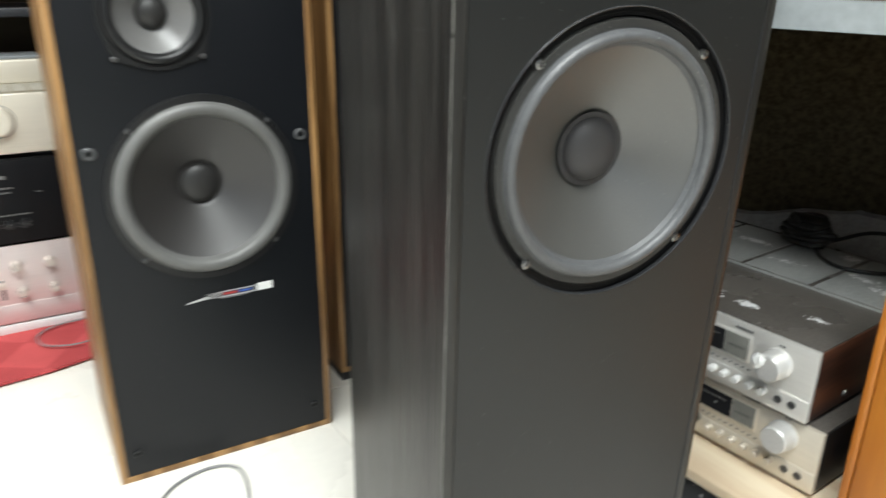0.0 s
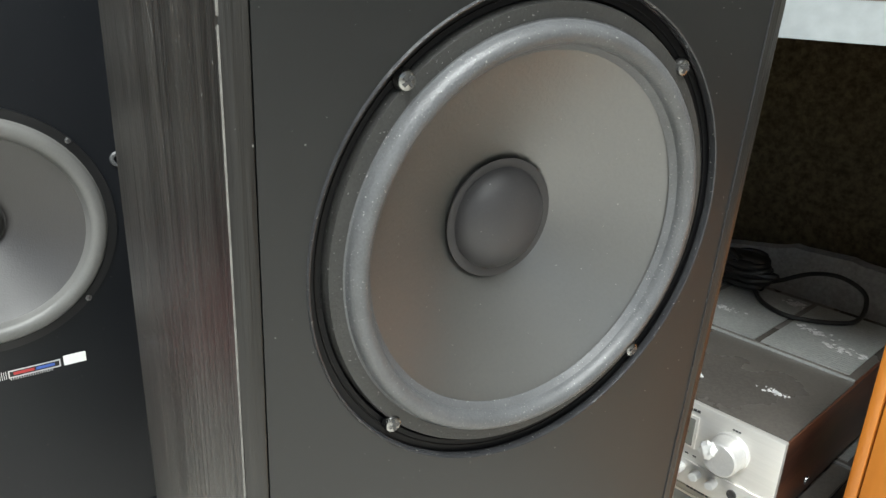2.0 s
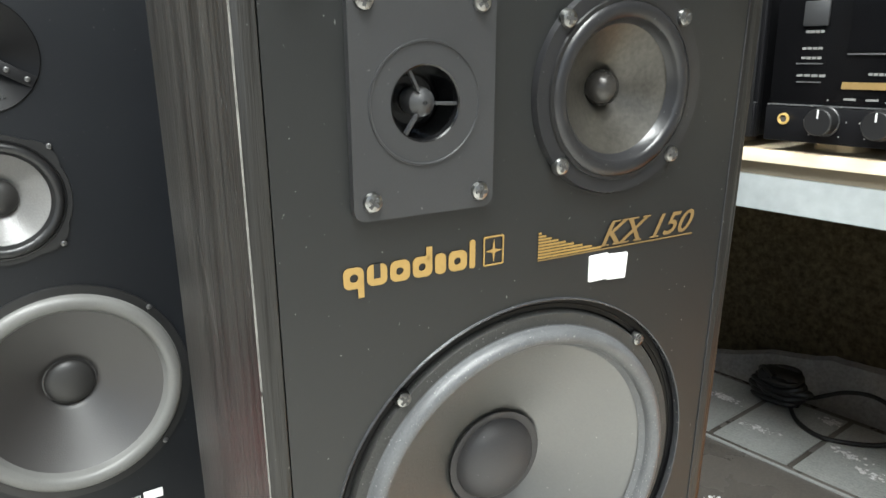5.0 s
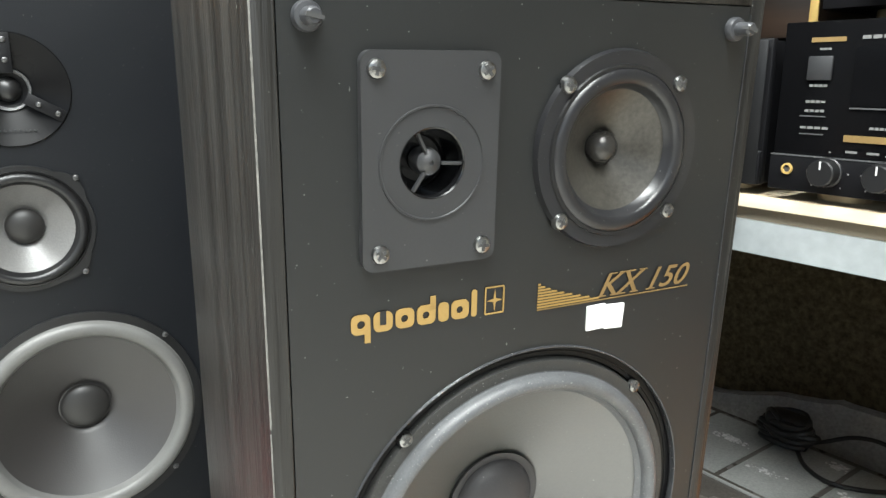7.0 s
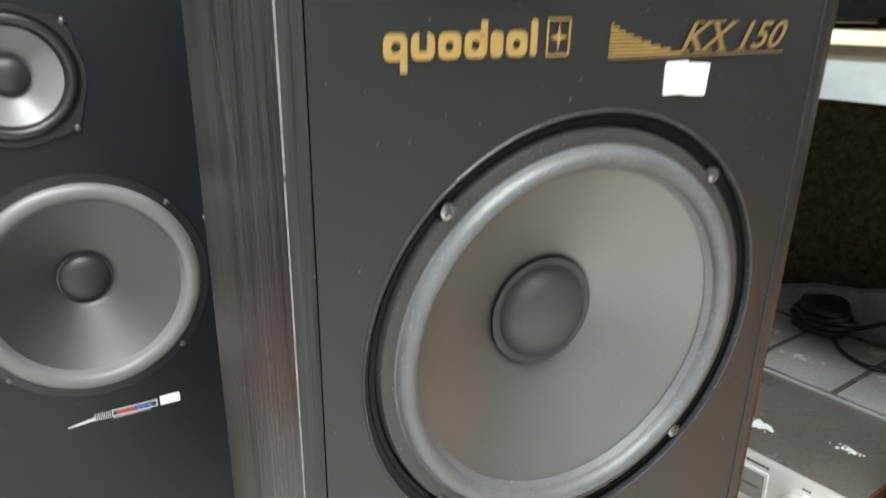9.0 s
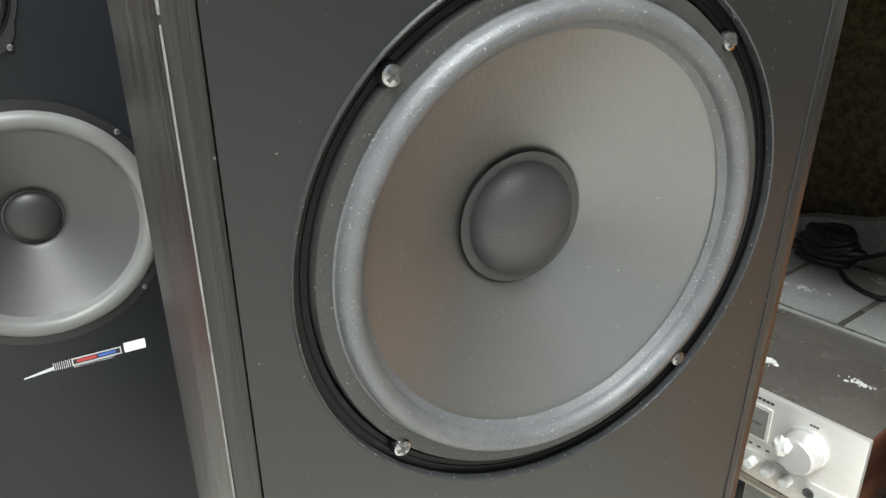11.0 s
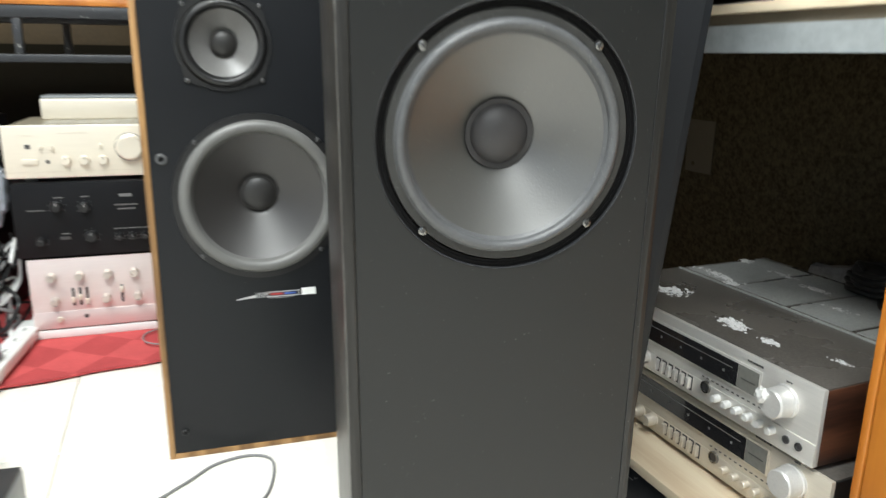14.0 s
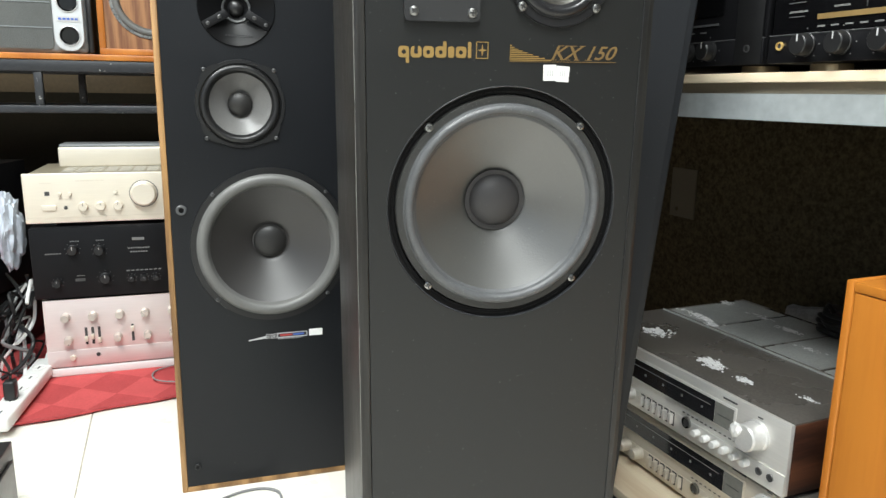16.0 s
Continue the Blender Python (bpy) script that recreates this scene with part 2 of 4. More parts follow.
TILE = mat("cream_floor_tile", (0.80, 0.77, 0.70), 0.28, fine=60, coarse=3, vary=0.05, bump=0.01)
GROUT = mat("grey_grout", (0.55, 0.52, 0.46), 0.9, fine=300, coarse=20, vary=0.2, bump=0.3)
CORD = mat("black_cable_rubber", (0.014, 0.014, 0.014), 0.4, fine=500, coarse=30, vary=0.2, bump=0.02)
CORD_G = mat("grey_cable", (0.22, 0.22, 0.22), 0.45, fine=500, coarse=30, vary=0.2, bump=0.02)
BAG = mat("pale_plastic_bag", (0.50, 0.55, 0.62), 0.3, fine=60, coarse=12, vary=0.25, bump=0.3)
BOOM = mat("grey_silver_plastic", (0.25, 0.27, 0.28), 0.4, 0.2, fine=300, coarse=10, vary=0.12, bump=0.05)
BOOM_S = mat("pale_silver_plastic", (0.62, 0.64, 0.65), 0.35, 0.3, fine=300, coarse=10, vary=0.08, bump=0.02)
MESHG = mat("grey_grille_mesh", (0.105, 0.112, 0.108), 0.6, 0.1, fine=400, coarse=10, vary=0.35, bump=0.6)
CARD = mat("grey_brown_cardboard", (0.20, 0.17, 0.125), 0.8, fine=200, coarse=10, vary=0.12, bump=0.05)

CARD_D = mat("dark_cardboard", (0.10, 0.085, 0.06), 0.8, fine=200, coarse=10, vary=0.12, bump=0.05)


def rug_material():
    m = mat("red_woven_rug", (0.58, 0.10, 0.10), 0.95, fine=260, coarse=12, vary=0.25, bump=0.7, spec=0.1)
    nt, b = m.node_tree, m.node_tree.nodes["Principled BSDF"]
    old = b.inputs["Base Color"].links[0].from_socket
    co, mp, ck = (nt.nodes.new("ShaderNode" + s) for s in ("TexCoord", "Mapping", "TexChecker"))
    mp.inputs["Rotation"].default_value = (0, 0, radians(45))
    ck.inputs["Scale"].default_value = 9
    ck.inputs["Color1"].default_value, ck.inputs["Color2"].default_value = (1, 1, 1, 1), (0.80, 0.74, 0.76, 1)
    nt.links.new(co.outputs["Object"], mp.inputs[0]), nt.links.new(mp.outputs[0], ck.inputs[0])
    mx = nt.nodes.new("ShaderNodeMix")
    mx.data_type, mx.blend_type = "RGBA", "MULTIPLY"
    mx.inputs[0].default_value = 1
    nt.links.new(old, mx.inputs[6]), nt.links.new(ck.outputs[0], mx.inputs[7])
    nt.links.new(mx.outputs[2], b.inputs["Base Color"])
    return m


for _m, _i in ((CONE, 1.62), (CONE_L, 1.5)):
    _m.node_tree.nodes["Principled BSDF"].inputs["IOR"].default_value = _i
RUG = rug_material()
for _m, _a, _s, _t in ((BAFFLE, 0.14, 420, 0.775), (SURR, 0.15, 620, 0.74), (ROLL, 0.30, 900, 0.72), (GASKET, 0.14, 700, 0.72), (CAP, 0.16, 380, 0.78), (CONE, 0.17, 420, 0.77), (RUBBER, 0.15, 500, 0.72), (LID, 0.16, 420, 0.77), (LIP, 0.22, 700, 0.72), (PLATE, 0.10, 500, 0.77), (MIDRING, 0.12, 600, 0.75), (BAFFLE2, 0.07, 330, 0.79), (TUBE, 0.40, 95, 0.72)):
    dusty(_m, _a, _s, _t)


# ---- builders: local x to the right of a front, y to its back, z up ----
def box(x0, x1, y0, y1, z0, z1, bevel=0.0, seg=2):
    bm = bmesh.new()
    bmesh.ops.create_cube(bm, size=1)
    for v in bm.verts:
        v.co = Vector(((x0, x1)[v.co.x > 0], (y0, y1)[v.co.y > 0], (z0, z1)[v.co.z > 0]))
    if bevel:
        bmesh.ops.bevel(bm, geom=bm.edges[:], offset=bevel, segments=seg, affect="EDGES", profile=0.5)
    return bm


def lathe(profile, cx, cz, seg=64, cap=False):
    """A profile of (radius, y) turned about the y axis through (cx, cz)."""
    bm = bmesh.new()
    rings = []
    for r, y in profile:
        if r < 1e-5:
            rings.append([bm.verts.new((cx, y, cz))])
        else:
            rings.append([bm.verts.new((cx + r * math.cos(a), y, cz + r * math.sin(a))) for a in (2 * math.pi * i / seg for i in range(seg))])
    for a, b in zip(rings, rings[1:]):
        for i in range(seg):
            j = (i + 1) % seg
            q = [a[i % len(a)], a[j % len(a)], b[j % len(b)], b[i % len(b)]]
            q = list(dict.fromkeys(q))
            if len(q) > 2:
                bm.faces.new(q)
    bmesh.ops.recalc_face_normals(bm, faces=bm.faces[:])
    return bm


def plate(x0, x1, z0, z1, y0, y1, corner=0.0, holes=(), seg=72):
    """An upright slab with rounded corners and round holes (x, z, radius); front at y0."""
    bm = bmesh.new()
    edges = []

    def loop(pts):
        vs = [bm.verts.new((x, y0, z)) for x, z in pts]
        edges.extend(bm.edges.new((vs[i], vs[(i + 1) % len(vs)])) for i in range(len(vs)))

    if corner:
        pts = []
        for cx, cz, a0 in ((x1 - corner, z1 - corner, 0), (x0 + corner, z1 - corner, 90), (x0 + corner, z0 + corner, 180), (x1 - corner, z0 + corner, 270)):
            pts += [(cx + corner * math.cos(radians(a0 + 90 * k / 6)), cz + corner * math.sin(radians(a0 + 90 * k / 6))) for k in range(7)]
        loop(pts)
    else:
        loop([(x0, z0), (x1, z0), (x1, z1), (x0, z1)])
    for hx, hz, hr in holes:
        loop([(hx + hr * math.cos(2 * math.pi * i / seg), hz + hr * math.sin(2 * math.pi * i / seg)) for i in range(seg)])
    bmesh.ops.triangle_fill(bm, edges=edges, use_beauty=True)
    ext = bmesh.ops.extrude_face_region(bm, geom=bm.faces[:])
    bmesh.ops.translate(bm, verts=[g for g in ext["geom"] if isinstance(g, bmesh.types.BMVert)], vec=(0, y1 - y0, 0))
    bmesh.ops.recalc_face_normals(bm, faces=bm.faces[:])
    return bm


def cord(points, radius, sides=8, steps=6):
    """A round cord along a smooth line through the points."""
    P = [Vector(p) for p in points]
    line = []
    for i in range(len(P) - 1):
        a, b, c, d = P[max(i - 1, 0)], P[i], P[i + 1], P[min(i + 2, len(P) - 1)]
        for k in range(steps):
            t = k / steps
            line.append(0.5 * ((2 * b) + (c - a) * t + (2 * a - 5 * b + 4 * c - d) * t * t + (3 * b - a - 3 * c + d) * t ** 3))
    line.append(P[-1])
    bm = bmesh.new()
    rings = []
    for i, p in enumerate(line):
        d = (line[min(i + 1, len(line) - 1)] - line[max(i - 1, 0)]).normalized()
        s = d.cross(Vector((0, 0, 1)))
        s = s.normalized() if s.length > 1e-3 else Vector((1, 0, 0))
        n = s.cross(d)
        rings.append([bm.verts.new(p + radius * (math.cos(2 * math.pi * k / sides) * s + math.sin(2 * math.pi * k / sides) * n)) for k in range(sides)])
    for a, b in zip(rings, rings[1:]):
        for k in range(sides):
            bm.faces.new((a[k], a[(k + 1) % sides], b[(k + 1) % sides], b[k]))
    bm.faces.new(rings[0]), bm.faces.new(rings[-1])
    bmesh.ops.recalc_face_normals(bm, faces=bm.faces[:])
    return bm


def join(*bms):
    out = bmesh.new()
    for b in bms:
        me = bpy.data.meshes.new("tmp")
        b.to_mesh(me)
        out.from_mesh(me)
        b.free()
        bpy.data.meshes.remove(me)
    return out


def to_mesh(name, bm, material):
    me = bpy.data.meshes.new(name)
    bm.to_mesh(me)
    bm.free()
    me.materials.append(material)
    me.polygons.foreach_set("use_smooth", [True] * len(me.polygons))
    me.set_sharp_from_angle(angle=radians(32))
    return me


def part(name, bm, material, parent, label=""):
    ob = new(name, to_mesh(name, bm, material))
    ob.parent = parent
    return tagged(ob, label)


def thing(name, m, label, category, group=""):
    ob = new(name)
    ob.empty_display_size = 0.05
    ob.matrix_world = m
    return tagged(ob, label, category, group)


def setting(name, bm, material, m=None, label=""):
    ob = new(name, to_mesh(name, bm, material))
    if m:
        ob.matrix_world = m
    return tagged(ob, label, name.split("_")[0], kind="structure")


def lettering(text, x, z, y, height, material, parent, name, shear=0.0, width=None):
    cu = bpy.data.curves.new("t", "FONT")
    cu.body, cu.size, cu.shear, cu.extrude, cu.offset = text, 1.0, shear, 0.0, 0.012
    ob = bpy.data.objects.new("t", cu)
    scene.collection.objects.link(ob)
    bpy.context.view_layer.update()
    me = bpy.data.meshes.new_from_object(ob)
    bpy.data.objects.remove(ob)
    xs, ys = [v.co.x for v in me.vertices], [v.co.y for v in me.vertices]
    k = height / (max(ys) - min(ys))
    kx = width / (max(xs) - min(xs)) if width else k
    for v in me.vertices:
        v.co = Vector((x + (v.co.x - min(xs)) * kx, y, z + (v.co.y - min(ys)) * k))
    me.materials.clear()
    me.materials.append(material)
    ob = new(name, me)
    ob.parent = parent
    return ob


def screw(parent, x, z, y, r=0.0045, material=None, angle=20.0):
    """A domed cross-head screw."""
    bm = lathe([(r * 1.02, y + 0.002), (r, y + 0.0005), (r * 0.85, y - r * 0.35), (r * 0.45, y - r * 0.52), (0, y - r * 0.55)], x, z, 20)
    s = part("screw", bm, material or STEEL, parent)
    rot = Matrix.Translation((x, 0, z)) @ Matrix.Rotation(radians(angle), 4, "Y") @ Matrix.Translation((-x, 0, -z))
    c = join(box(x - r * 0.6, x + r * 0.6, y - r * 0.60, y - r * 0.3, z - r * 0.16, z + r * 0.16), box(x - r * 0.16, x + r * 0.16, y - r * 0.60, y - r * 0.3, z - r * 0.6, z + r * 0.6))
    bmesh.ops.transform(c, matrix=rot, verts=c.verts[:])
    part("cross_slot", c, PRINT_D, s)
    return s


def knob(parent, x, z, y, r, depth, material, pointer=True, name="knob", skirt=True):
    prof = [(r * 1.08 if skirt else r, y), (r * 1.08 if skirt else r, y - depth * 0.15), (r, y - depth * 0.2), (r * 0.95, y - depth * 0.92), (r * 0.87, y - depth), (0, y - depth)]
    k = part(name, lathe(prof, x, z, 28), material, parent)
    if pointer:
        part("pointer", box(x - r * 0.06, x + r * 0.06, y - depth * 1.02, y - depth * 0.96, z + r * 0.25, z + r * 0.85), PRINT_D if material in (SILVER, CREAM, PINK) else PRINT, k)
    return k


def bars(parent, name, x0, x1, z, h, y, material, count=1, gap=0.25):
    w = (x1 - x0) / (count + gap * (count - 1))
    bm = join(*[box(x0 + i * w * (1 + gap), x0 + i * w * (1 + gap) + w, y - 0.0004, y + 0.0004, z - h / 2, z + h / 2) for i in range(count)])
    return part(name, bm, material, parent)


# ---- the setting ----
STACK = pose(-1.261, 1.47, 0, 0, 0, 33.7)       # front left foot of the amplifier stack
BAY = pose(0.573, 0.996, 0, 0, 0, -51.7)        # right front corner of the lower receivers; x along the shelf, y into it
floor = setting("floor", box(-3.6, 2.6, -3.4, 4.2, -0.12, -0.004), GROUT, None, "grey grout bed under cream floor tiles")
setting("wall_south_low", box(-3.6, 2.6, -3.52, -3.4, 0, 0.3), PLASTER, None, "grey plastered shop wall")
setting("wall_south_high", box(-3.6, 2.6, -3.52, -3.4, 2.6, 2.8), PLASTER, None, "grey plastered shop wall")
setting("wall_west_low", box(-3.72, -3.6, -2.2, 0.4, 0, 0.3), PLASTER, None, "grey plastered shop wall")
setting("wall_west_high", box(-3.72, -3.6, -2.2, 0.4, 2.5, 2.8), PLASTER, None, "grey plastered shop wall")
setting("wall_west_back", box(-3.72, -3.6, 0.4, 4.32, 0, 2.8), PLASTER, None, "grey plastered shop wall")
setting("wall_west_front", box(-3.72, -3.6, -3.52, -2.2, 0, 2.8), PLASTER, None, "grey plastered shop wall")
setting("wall_east", box(2.6, 2.72, -3.52, 4.32, 0, 2.8), PLASTER, None, "grey plastered shop wall")
setting("wall_north", box(-3.6, 2.6, 4.2, 4.32, 0, 2.8), PLASTER, None, "grey plastered shop wall")
setting("ceiling", box(-3.72, 2.72, -3.52, 4.32, 2.8, 2.92), CEIL, None, "grey-white plastered shop ceiling")
setting("wall_bay", box(-1.5, 1.9, 0.58, 0.66, 0, 2.78), CARPET, BAY @ pose(-0.4, 0, 0), "dark brown felt-covered wall behind the shelf bay")
setting("wall_rack", box(-1.6, 1.5, 1.0, 1.08, 0, 2.78), TANWALL, STACK, "tan plaster wall behind the steel rack")
# added sheet, puts the darkness under the rack into its colour
setting("trim_cloth", box(-1.2, 1.2, 0.93, 0.96, 0.0, 0.80), DARKWALL, STACK, "dark olive sheet added for the darkness behind the amplifiers")


def ceiling_panel(x, y, h=0.26):
    t = thing("ceiling_lamp", pose(x, y, 2.66), "white ceiling light panel with a plain frame", "ceiling lamp", "ceiling lamps")
    part("frame", join(box(-0.64, 0.64, -h - 0.03, -h, 0, 0.14), box(-0.64, 0.64, h, h + 0.03, 0, 0.14), box(-0.64, -0.61, -h, h, 0, 0.14), box(0.61, 0.64, -h, h, 0, 0.14)), WPLASTIC, t)
    part("backing", box(-0.61, 0.61, -h, h, 0.10, 0.14), WPLASTIC, t)


ceiling_panel(-1.15, 0.25)
ceiling_panel(0.05, -0.20)
ceiling_panel(0.70, -1.20, 0.61)


# ---- drivers and loudspeakers ----
def arc(r0, r1, y0, height, n=10):
    """A half roll from radius r0 to r1, bulging to the front."""
    return [(r0 + (r1 - r0) * (1 - math.cos(math.pi * k / n)) / 2, y0 - height * math.sin(math.pi * k / n)) for k in range(n + 1)]


def driver(parent, name, cx, cz, hole, flange_y, roll_out, roll_in, roll_h, depth, cap_r, cap_h, mats, lip=0.0, seg=72):
    m_flange, m_roll, m_cone, m_cap = mats
    basket = part(name, lathe([(hole, flange_y + 0.012), (hole - 0.0004, flange_y + 0.001), (hole - 0.0015, flange_y - lip), (roll_out + 0.001, flange_y - lip), (roll_out, flange_y + 0.001), (roll_out - 0.002, flange_y + 0.006)], cx, cz, seg), m_flange, parent)
    part("surround", lathe([(roll_out + 0.0015, flange_y - lip + 0.0004)] + arc(roll_out, roll_in, flange_y - lip, roll_h) + [(roll_in - 0.003, flange_y + 0.002)], cx, cz, seg), m_roll, basket)
    neck = cap_r * 1.12
    prof = [(roll_in + 0.001, flange_y + 0.001)]
    for k in range(1, 13):
        t = k / 12
        prof.append((roll_in + (neck - roll_in) * t, flange_y + 0.0015 + depth * (t ** 0.92)))
    prof += [(neck - 0.002, flange_y + depth + 0.004), (cap_r * 0.9, flange_y + depth + 0.004)]
    part("cone", lathe(prof, cx, cz, seg), m_cone, basket)
    dome = [(cap_r, flange_y + depth + 0.003)] + [(cap_r * math.cos(a), flange_y + depth - cap_h * math.sin(a)) for a in (math.pi / 2 * k / 8 for k in range(9))]
    dome[-1] = (0, dome[-1][1])
    part("dust_cap", lathe(dome, cx, cz, 40), m_cap, basket)
    return basket


def black_tower(m, label, group):
    """A three-way floor speaker: woofer, midrange beside a tweeter plate, black ash cabinet. Origin: middle of the front's foot."""
    t = thing("floor_speaker", m, label, "loudspeaker", group)
    W, H, D, e = 0.159, 1.0365, 0.281, 0.0115
    xw, zw, xt, zt, xm, zm = 0.0012, 0.6945, -0.0705, 0.9407, 0.0520, 0.9406
    part("side_panel", box(-W, -W + e, 0, D, 0, H, 0.0012), ASH, t, "black ash veneer side with fine grain")
    part("side_panel", box(W - e, W, 0, D, 0, H, 0.0012), ASH, t)
    part("top_panel", box(-W + e, W - e, 0, D, H - e, H, 0.0012), ASH, t)
    part("bottom_panel", box(-W + e, W - e, 0, D, 0, e, 0.0012), ASH, t)
    part("back_panel", box(-W + e, W - e, D - 0.015, D, e, H - e), BLACK, t)
    g = 0.0005
    part("baffle", plate(-W + e + g, W - e - g, e + g, H - e - g, 0.0006, 0.020, 0, [(xw, zw, 0.1276), (xt, zt, 0.028), (xm, zm, 0.053)], 96), BAFFLE, t, "matt black front panel")
    part("recess_ring", lathe([(0.1271, 0.0034), (0.1272, 0.0006), (0.1276, -0.0005), (0.1283, -0.0008), (0.1290, 0.0007)], xw, zw, 128), LIP, t, "shiny rounded lip round the woofer")
    w = driver(t, "woofer", xw, zw, 0.1196, 0.0032, 0.1104, 0.0992, 0.0072, 0.037, 0.0298, 0.0155, (GASKET, ROLL, CONE, CAP), 0.0014, 128)
    part("recess_ledge", lathe([(0.1274, 0.0008), (0.1273, 0.0046), (0.1240, 0.0048), (0.1237, 0.0043), (0.1232, 0.0044), (0.1230, 0.0050), (0.1206, 0.0052), (0.1203, 0.0085), (0.1196, 0.0090)], xw, zw, 128), HORN, w, "routed black ledge with a fine raised line")
    part("cone_edge", lathe([(0.0997, 0.0036), (0.0992, 0.0024), (0.0980, 0.0038), (0.0972, 0.0066)], xw, zw, 128), SURR, w)
    part("cap_ring", lathe([(0.0346, 0.0380), (0.0334, 0.0380), (0.0308, 0.0384), (0.0290, 0.0386)], xw, zw, 64), CAP, w)
    for k, a in enumerate((45.8, 134.2, 225.8, 314.2)):
        screw(w, xw + 0.1198 * math.cos(radians(a)), zw + 0.1198 * math.sin(radians(a)), 0.0022, 0.0048, STEEL, 17 + 31 * k)
    mid = driver(t, "midrange", xm, zm, 0.0590, -0.0012, 0.0480, 0.0388, 0.0030, 0.016, 0.0102, 0.009, (MIDRING, MIDRING, CONE_D, CAP_M), 0.0022, 64)
    part("ring_ridge", lathe([(0.0502, -0.0034), (0.0497, -0.0048), (0.0478, -0.0048), (0.0472, -0.0030)], xm, zm, 64), BLACK, mid)
    part("inner_ridge", lathe([(0.0432, -0.0036), (0.0427, -0.0052), (0.0412, -0.0046), (0.0407, -0.0010)], xm, zm, 64), RUBBER, mid)
    for k, (sx, sz) in enumerate(((-1, 1), (1, 1), (1, -1), (-1, -1))):
        screw(mid, xm + sx * 0.0400, zm + sz * 0.0386, -0.0036, 0.0050, STEEL, 9 + 37 * k)
    tw = part("tweeter", plate(-0.1090, -0.0320, 0.8858, 0.9968, -0.0044, 0.0006, 0.006, [(xt, zt, 0.0183)]), PLATE, t, "dark grey plastic tweeter plate with four screws")
    part("groove_ring", lathe([(0.0300, -0.0043), (0.0298, -0.0052), (0.0290, -0.0052), (0.0284, -0.0040), (0.0200, -0.0040)], xt, zt, 64), PLATE, tw)
    part("horn", lathe([(0.0186, -0.0046), (0.0178, -0.0040), (0.0165, 0.004), (0.0140, 0.011), (0.0120, 0.013), (0, 0.013)], xt, zt, 48), GLOSS, tw)
    part("chrome_ring", lathe([(0.0176, 0.0010), (0.0170, -0.0006), (0.0146, 0.0066), (0.0136, 0.0080), (0.0132, 0.0112)], xt, zt, 48), CHROME, tw, "dark chromed ring")
    part("phase_plug", lathe([(0.0068, 0.012), (0.0076, 0.004), (0.0068, 0.0000), (0.0044, -0.0024), (0.0012, -0.0032), (0.0010, -0.0024), (0, -0.0024)], xt, zt, 32), PLATE, tw)
    for a in (0, 120, 240):
        sp = box(0.0062, 0.0182, -0.0030, 0.0000, -0.0008, 0.0008, 0.0003)
        bmesh.ops.transform(sp, matrix=pose(xt, 0, zt) @ Matrix.Rotation(radians(-a + 4), 4, "Y"), verts=sp.verts[:])
        part("spoke", sp, PLATE, tw)
    for k, (sx, sz) in enumerate(((-0.1012, 0.9880), (-0.0405, 0.9872), (-0.0402, 0.8944), (-0.0996, 0.8952))):
        screw(tw, sx, sz, -0.0044, 0.0052, STEEL, 12 + 41 * k)
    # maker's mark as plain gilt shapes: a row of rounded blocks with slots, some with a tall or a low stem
    mark = part("gold_mark", plate(-0.1146, -0.1038, 0.8507, 0.8619, -0.0004, 0.0002, 0.0034, [(-0.1090, 0.8563, 0.0023)], 24), GOLD, t, "gold printed mark in plain rounded shapes")
    part("gold_shape", box(-0.1070, -0.1038, -0.0004, 0.0002, 0.8455, 0.8535), GOLD, mark)
    x = -0.1020
    for wdt, hole, up in ((0.0110, 0, 0), (0.0110, 1, 0), (0.0112, 1, 1), (0.0064, 0, 0), (0.0110, 1, 0), (0.0034, 0, 1)):
        top = 0.8666 if up and wdt < 0.008 else 0.8619
        part("gold_shape", plate(x, x + wdt, 0.8507, top, -0.0004, 0.0002, min(0.0034, wdt * 0.4), [(x + wdt * 0.48, 0.8561, 0.0021)] if hole else [], 24), GOLD, mark)
        if up and wdt > 0.008:
            part("gold_shape", box(x + wdt - 0.0033, x + wdt, -0.0004, 0.0002, 0.8590, 0.8666), GOLD, mark)
        if wdt == 0.0110 and not hole:
            part("slot", box(x + 0.0036, x + 0.0072, -0.0006, 0.0001, 0.8545, 0.8621), BAFFLE, mark)
        x += wdt + 0.0017
    part("star_frame", join(*[box(a, b, -0.0004, 0.0002, c, d) for a, b, c, d in ((-0.0338, -0.0219, 0.8502, 0.8510), (-0.0338, -0.0219, 0.8662, 0.8670), (-0.0343, -0.0335, 0.8508, 0.8664), (-0.0222, -0.0214, 0.8508, 0.8664))]), GOLD, mark)
    st = bmesh.new()
    pts = []
    for k in range(8):
        r = 0.0062 if k % 2 == 0 else 0.0014
        a = math.pi / 4 * k
        pts.append(st.verts.new((-0.02785 + r * 0.85 * math.cos(a), -0.0004, 0.8586 + r * 1.1 * math.sin(a))))
    st.faces.new(pts)
    part("star", st, GOLD, mark)
    # stepped wedge, type number and underline
    wedge = join(*[box(0.0018, 0.0018 + 0.0455 * ((k + 1) / 9) ** 1.5, -0.0004, 0.0002, 0.8642 - k * 0.0018 - 0.0010, 0.8642 - k * 0.0018) for k in range(9)])
    part("gold_wedge", wedge, GOLD, mark)
    lettering("KX 150", 0.0470, 0.8498, -0.0004, 0.0142, GOLD_D, mark, "type_number", 0.42, 0.0735)
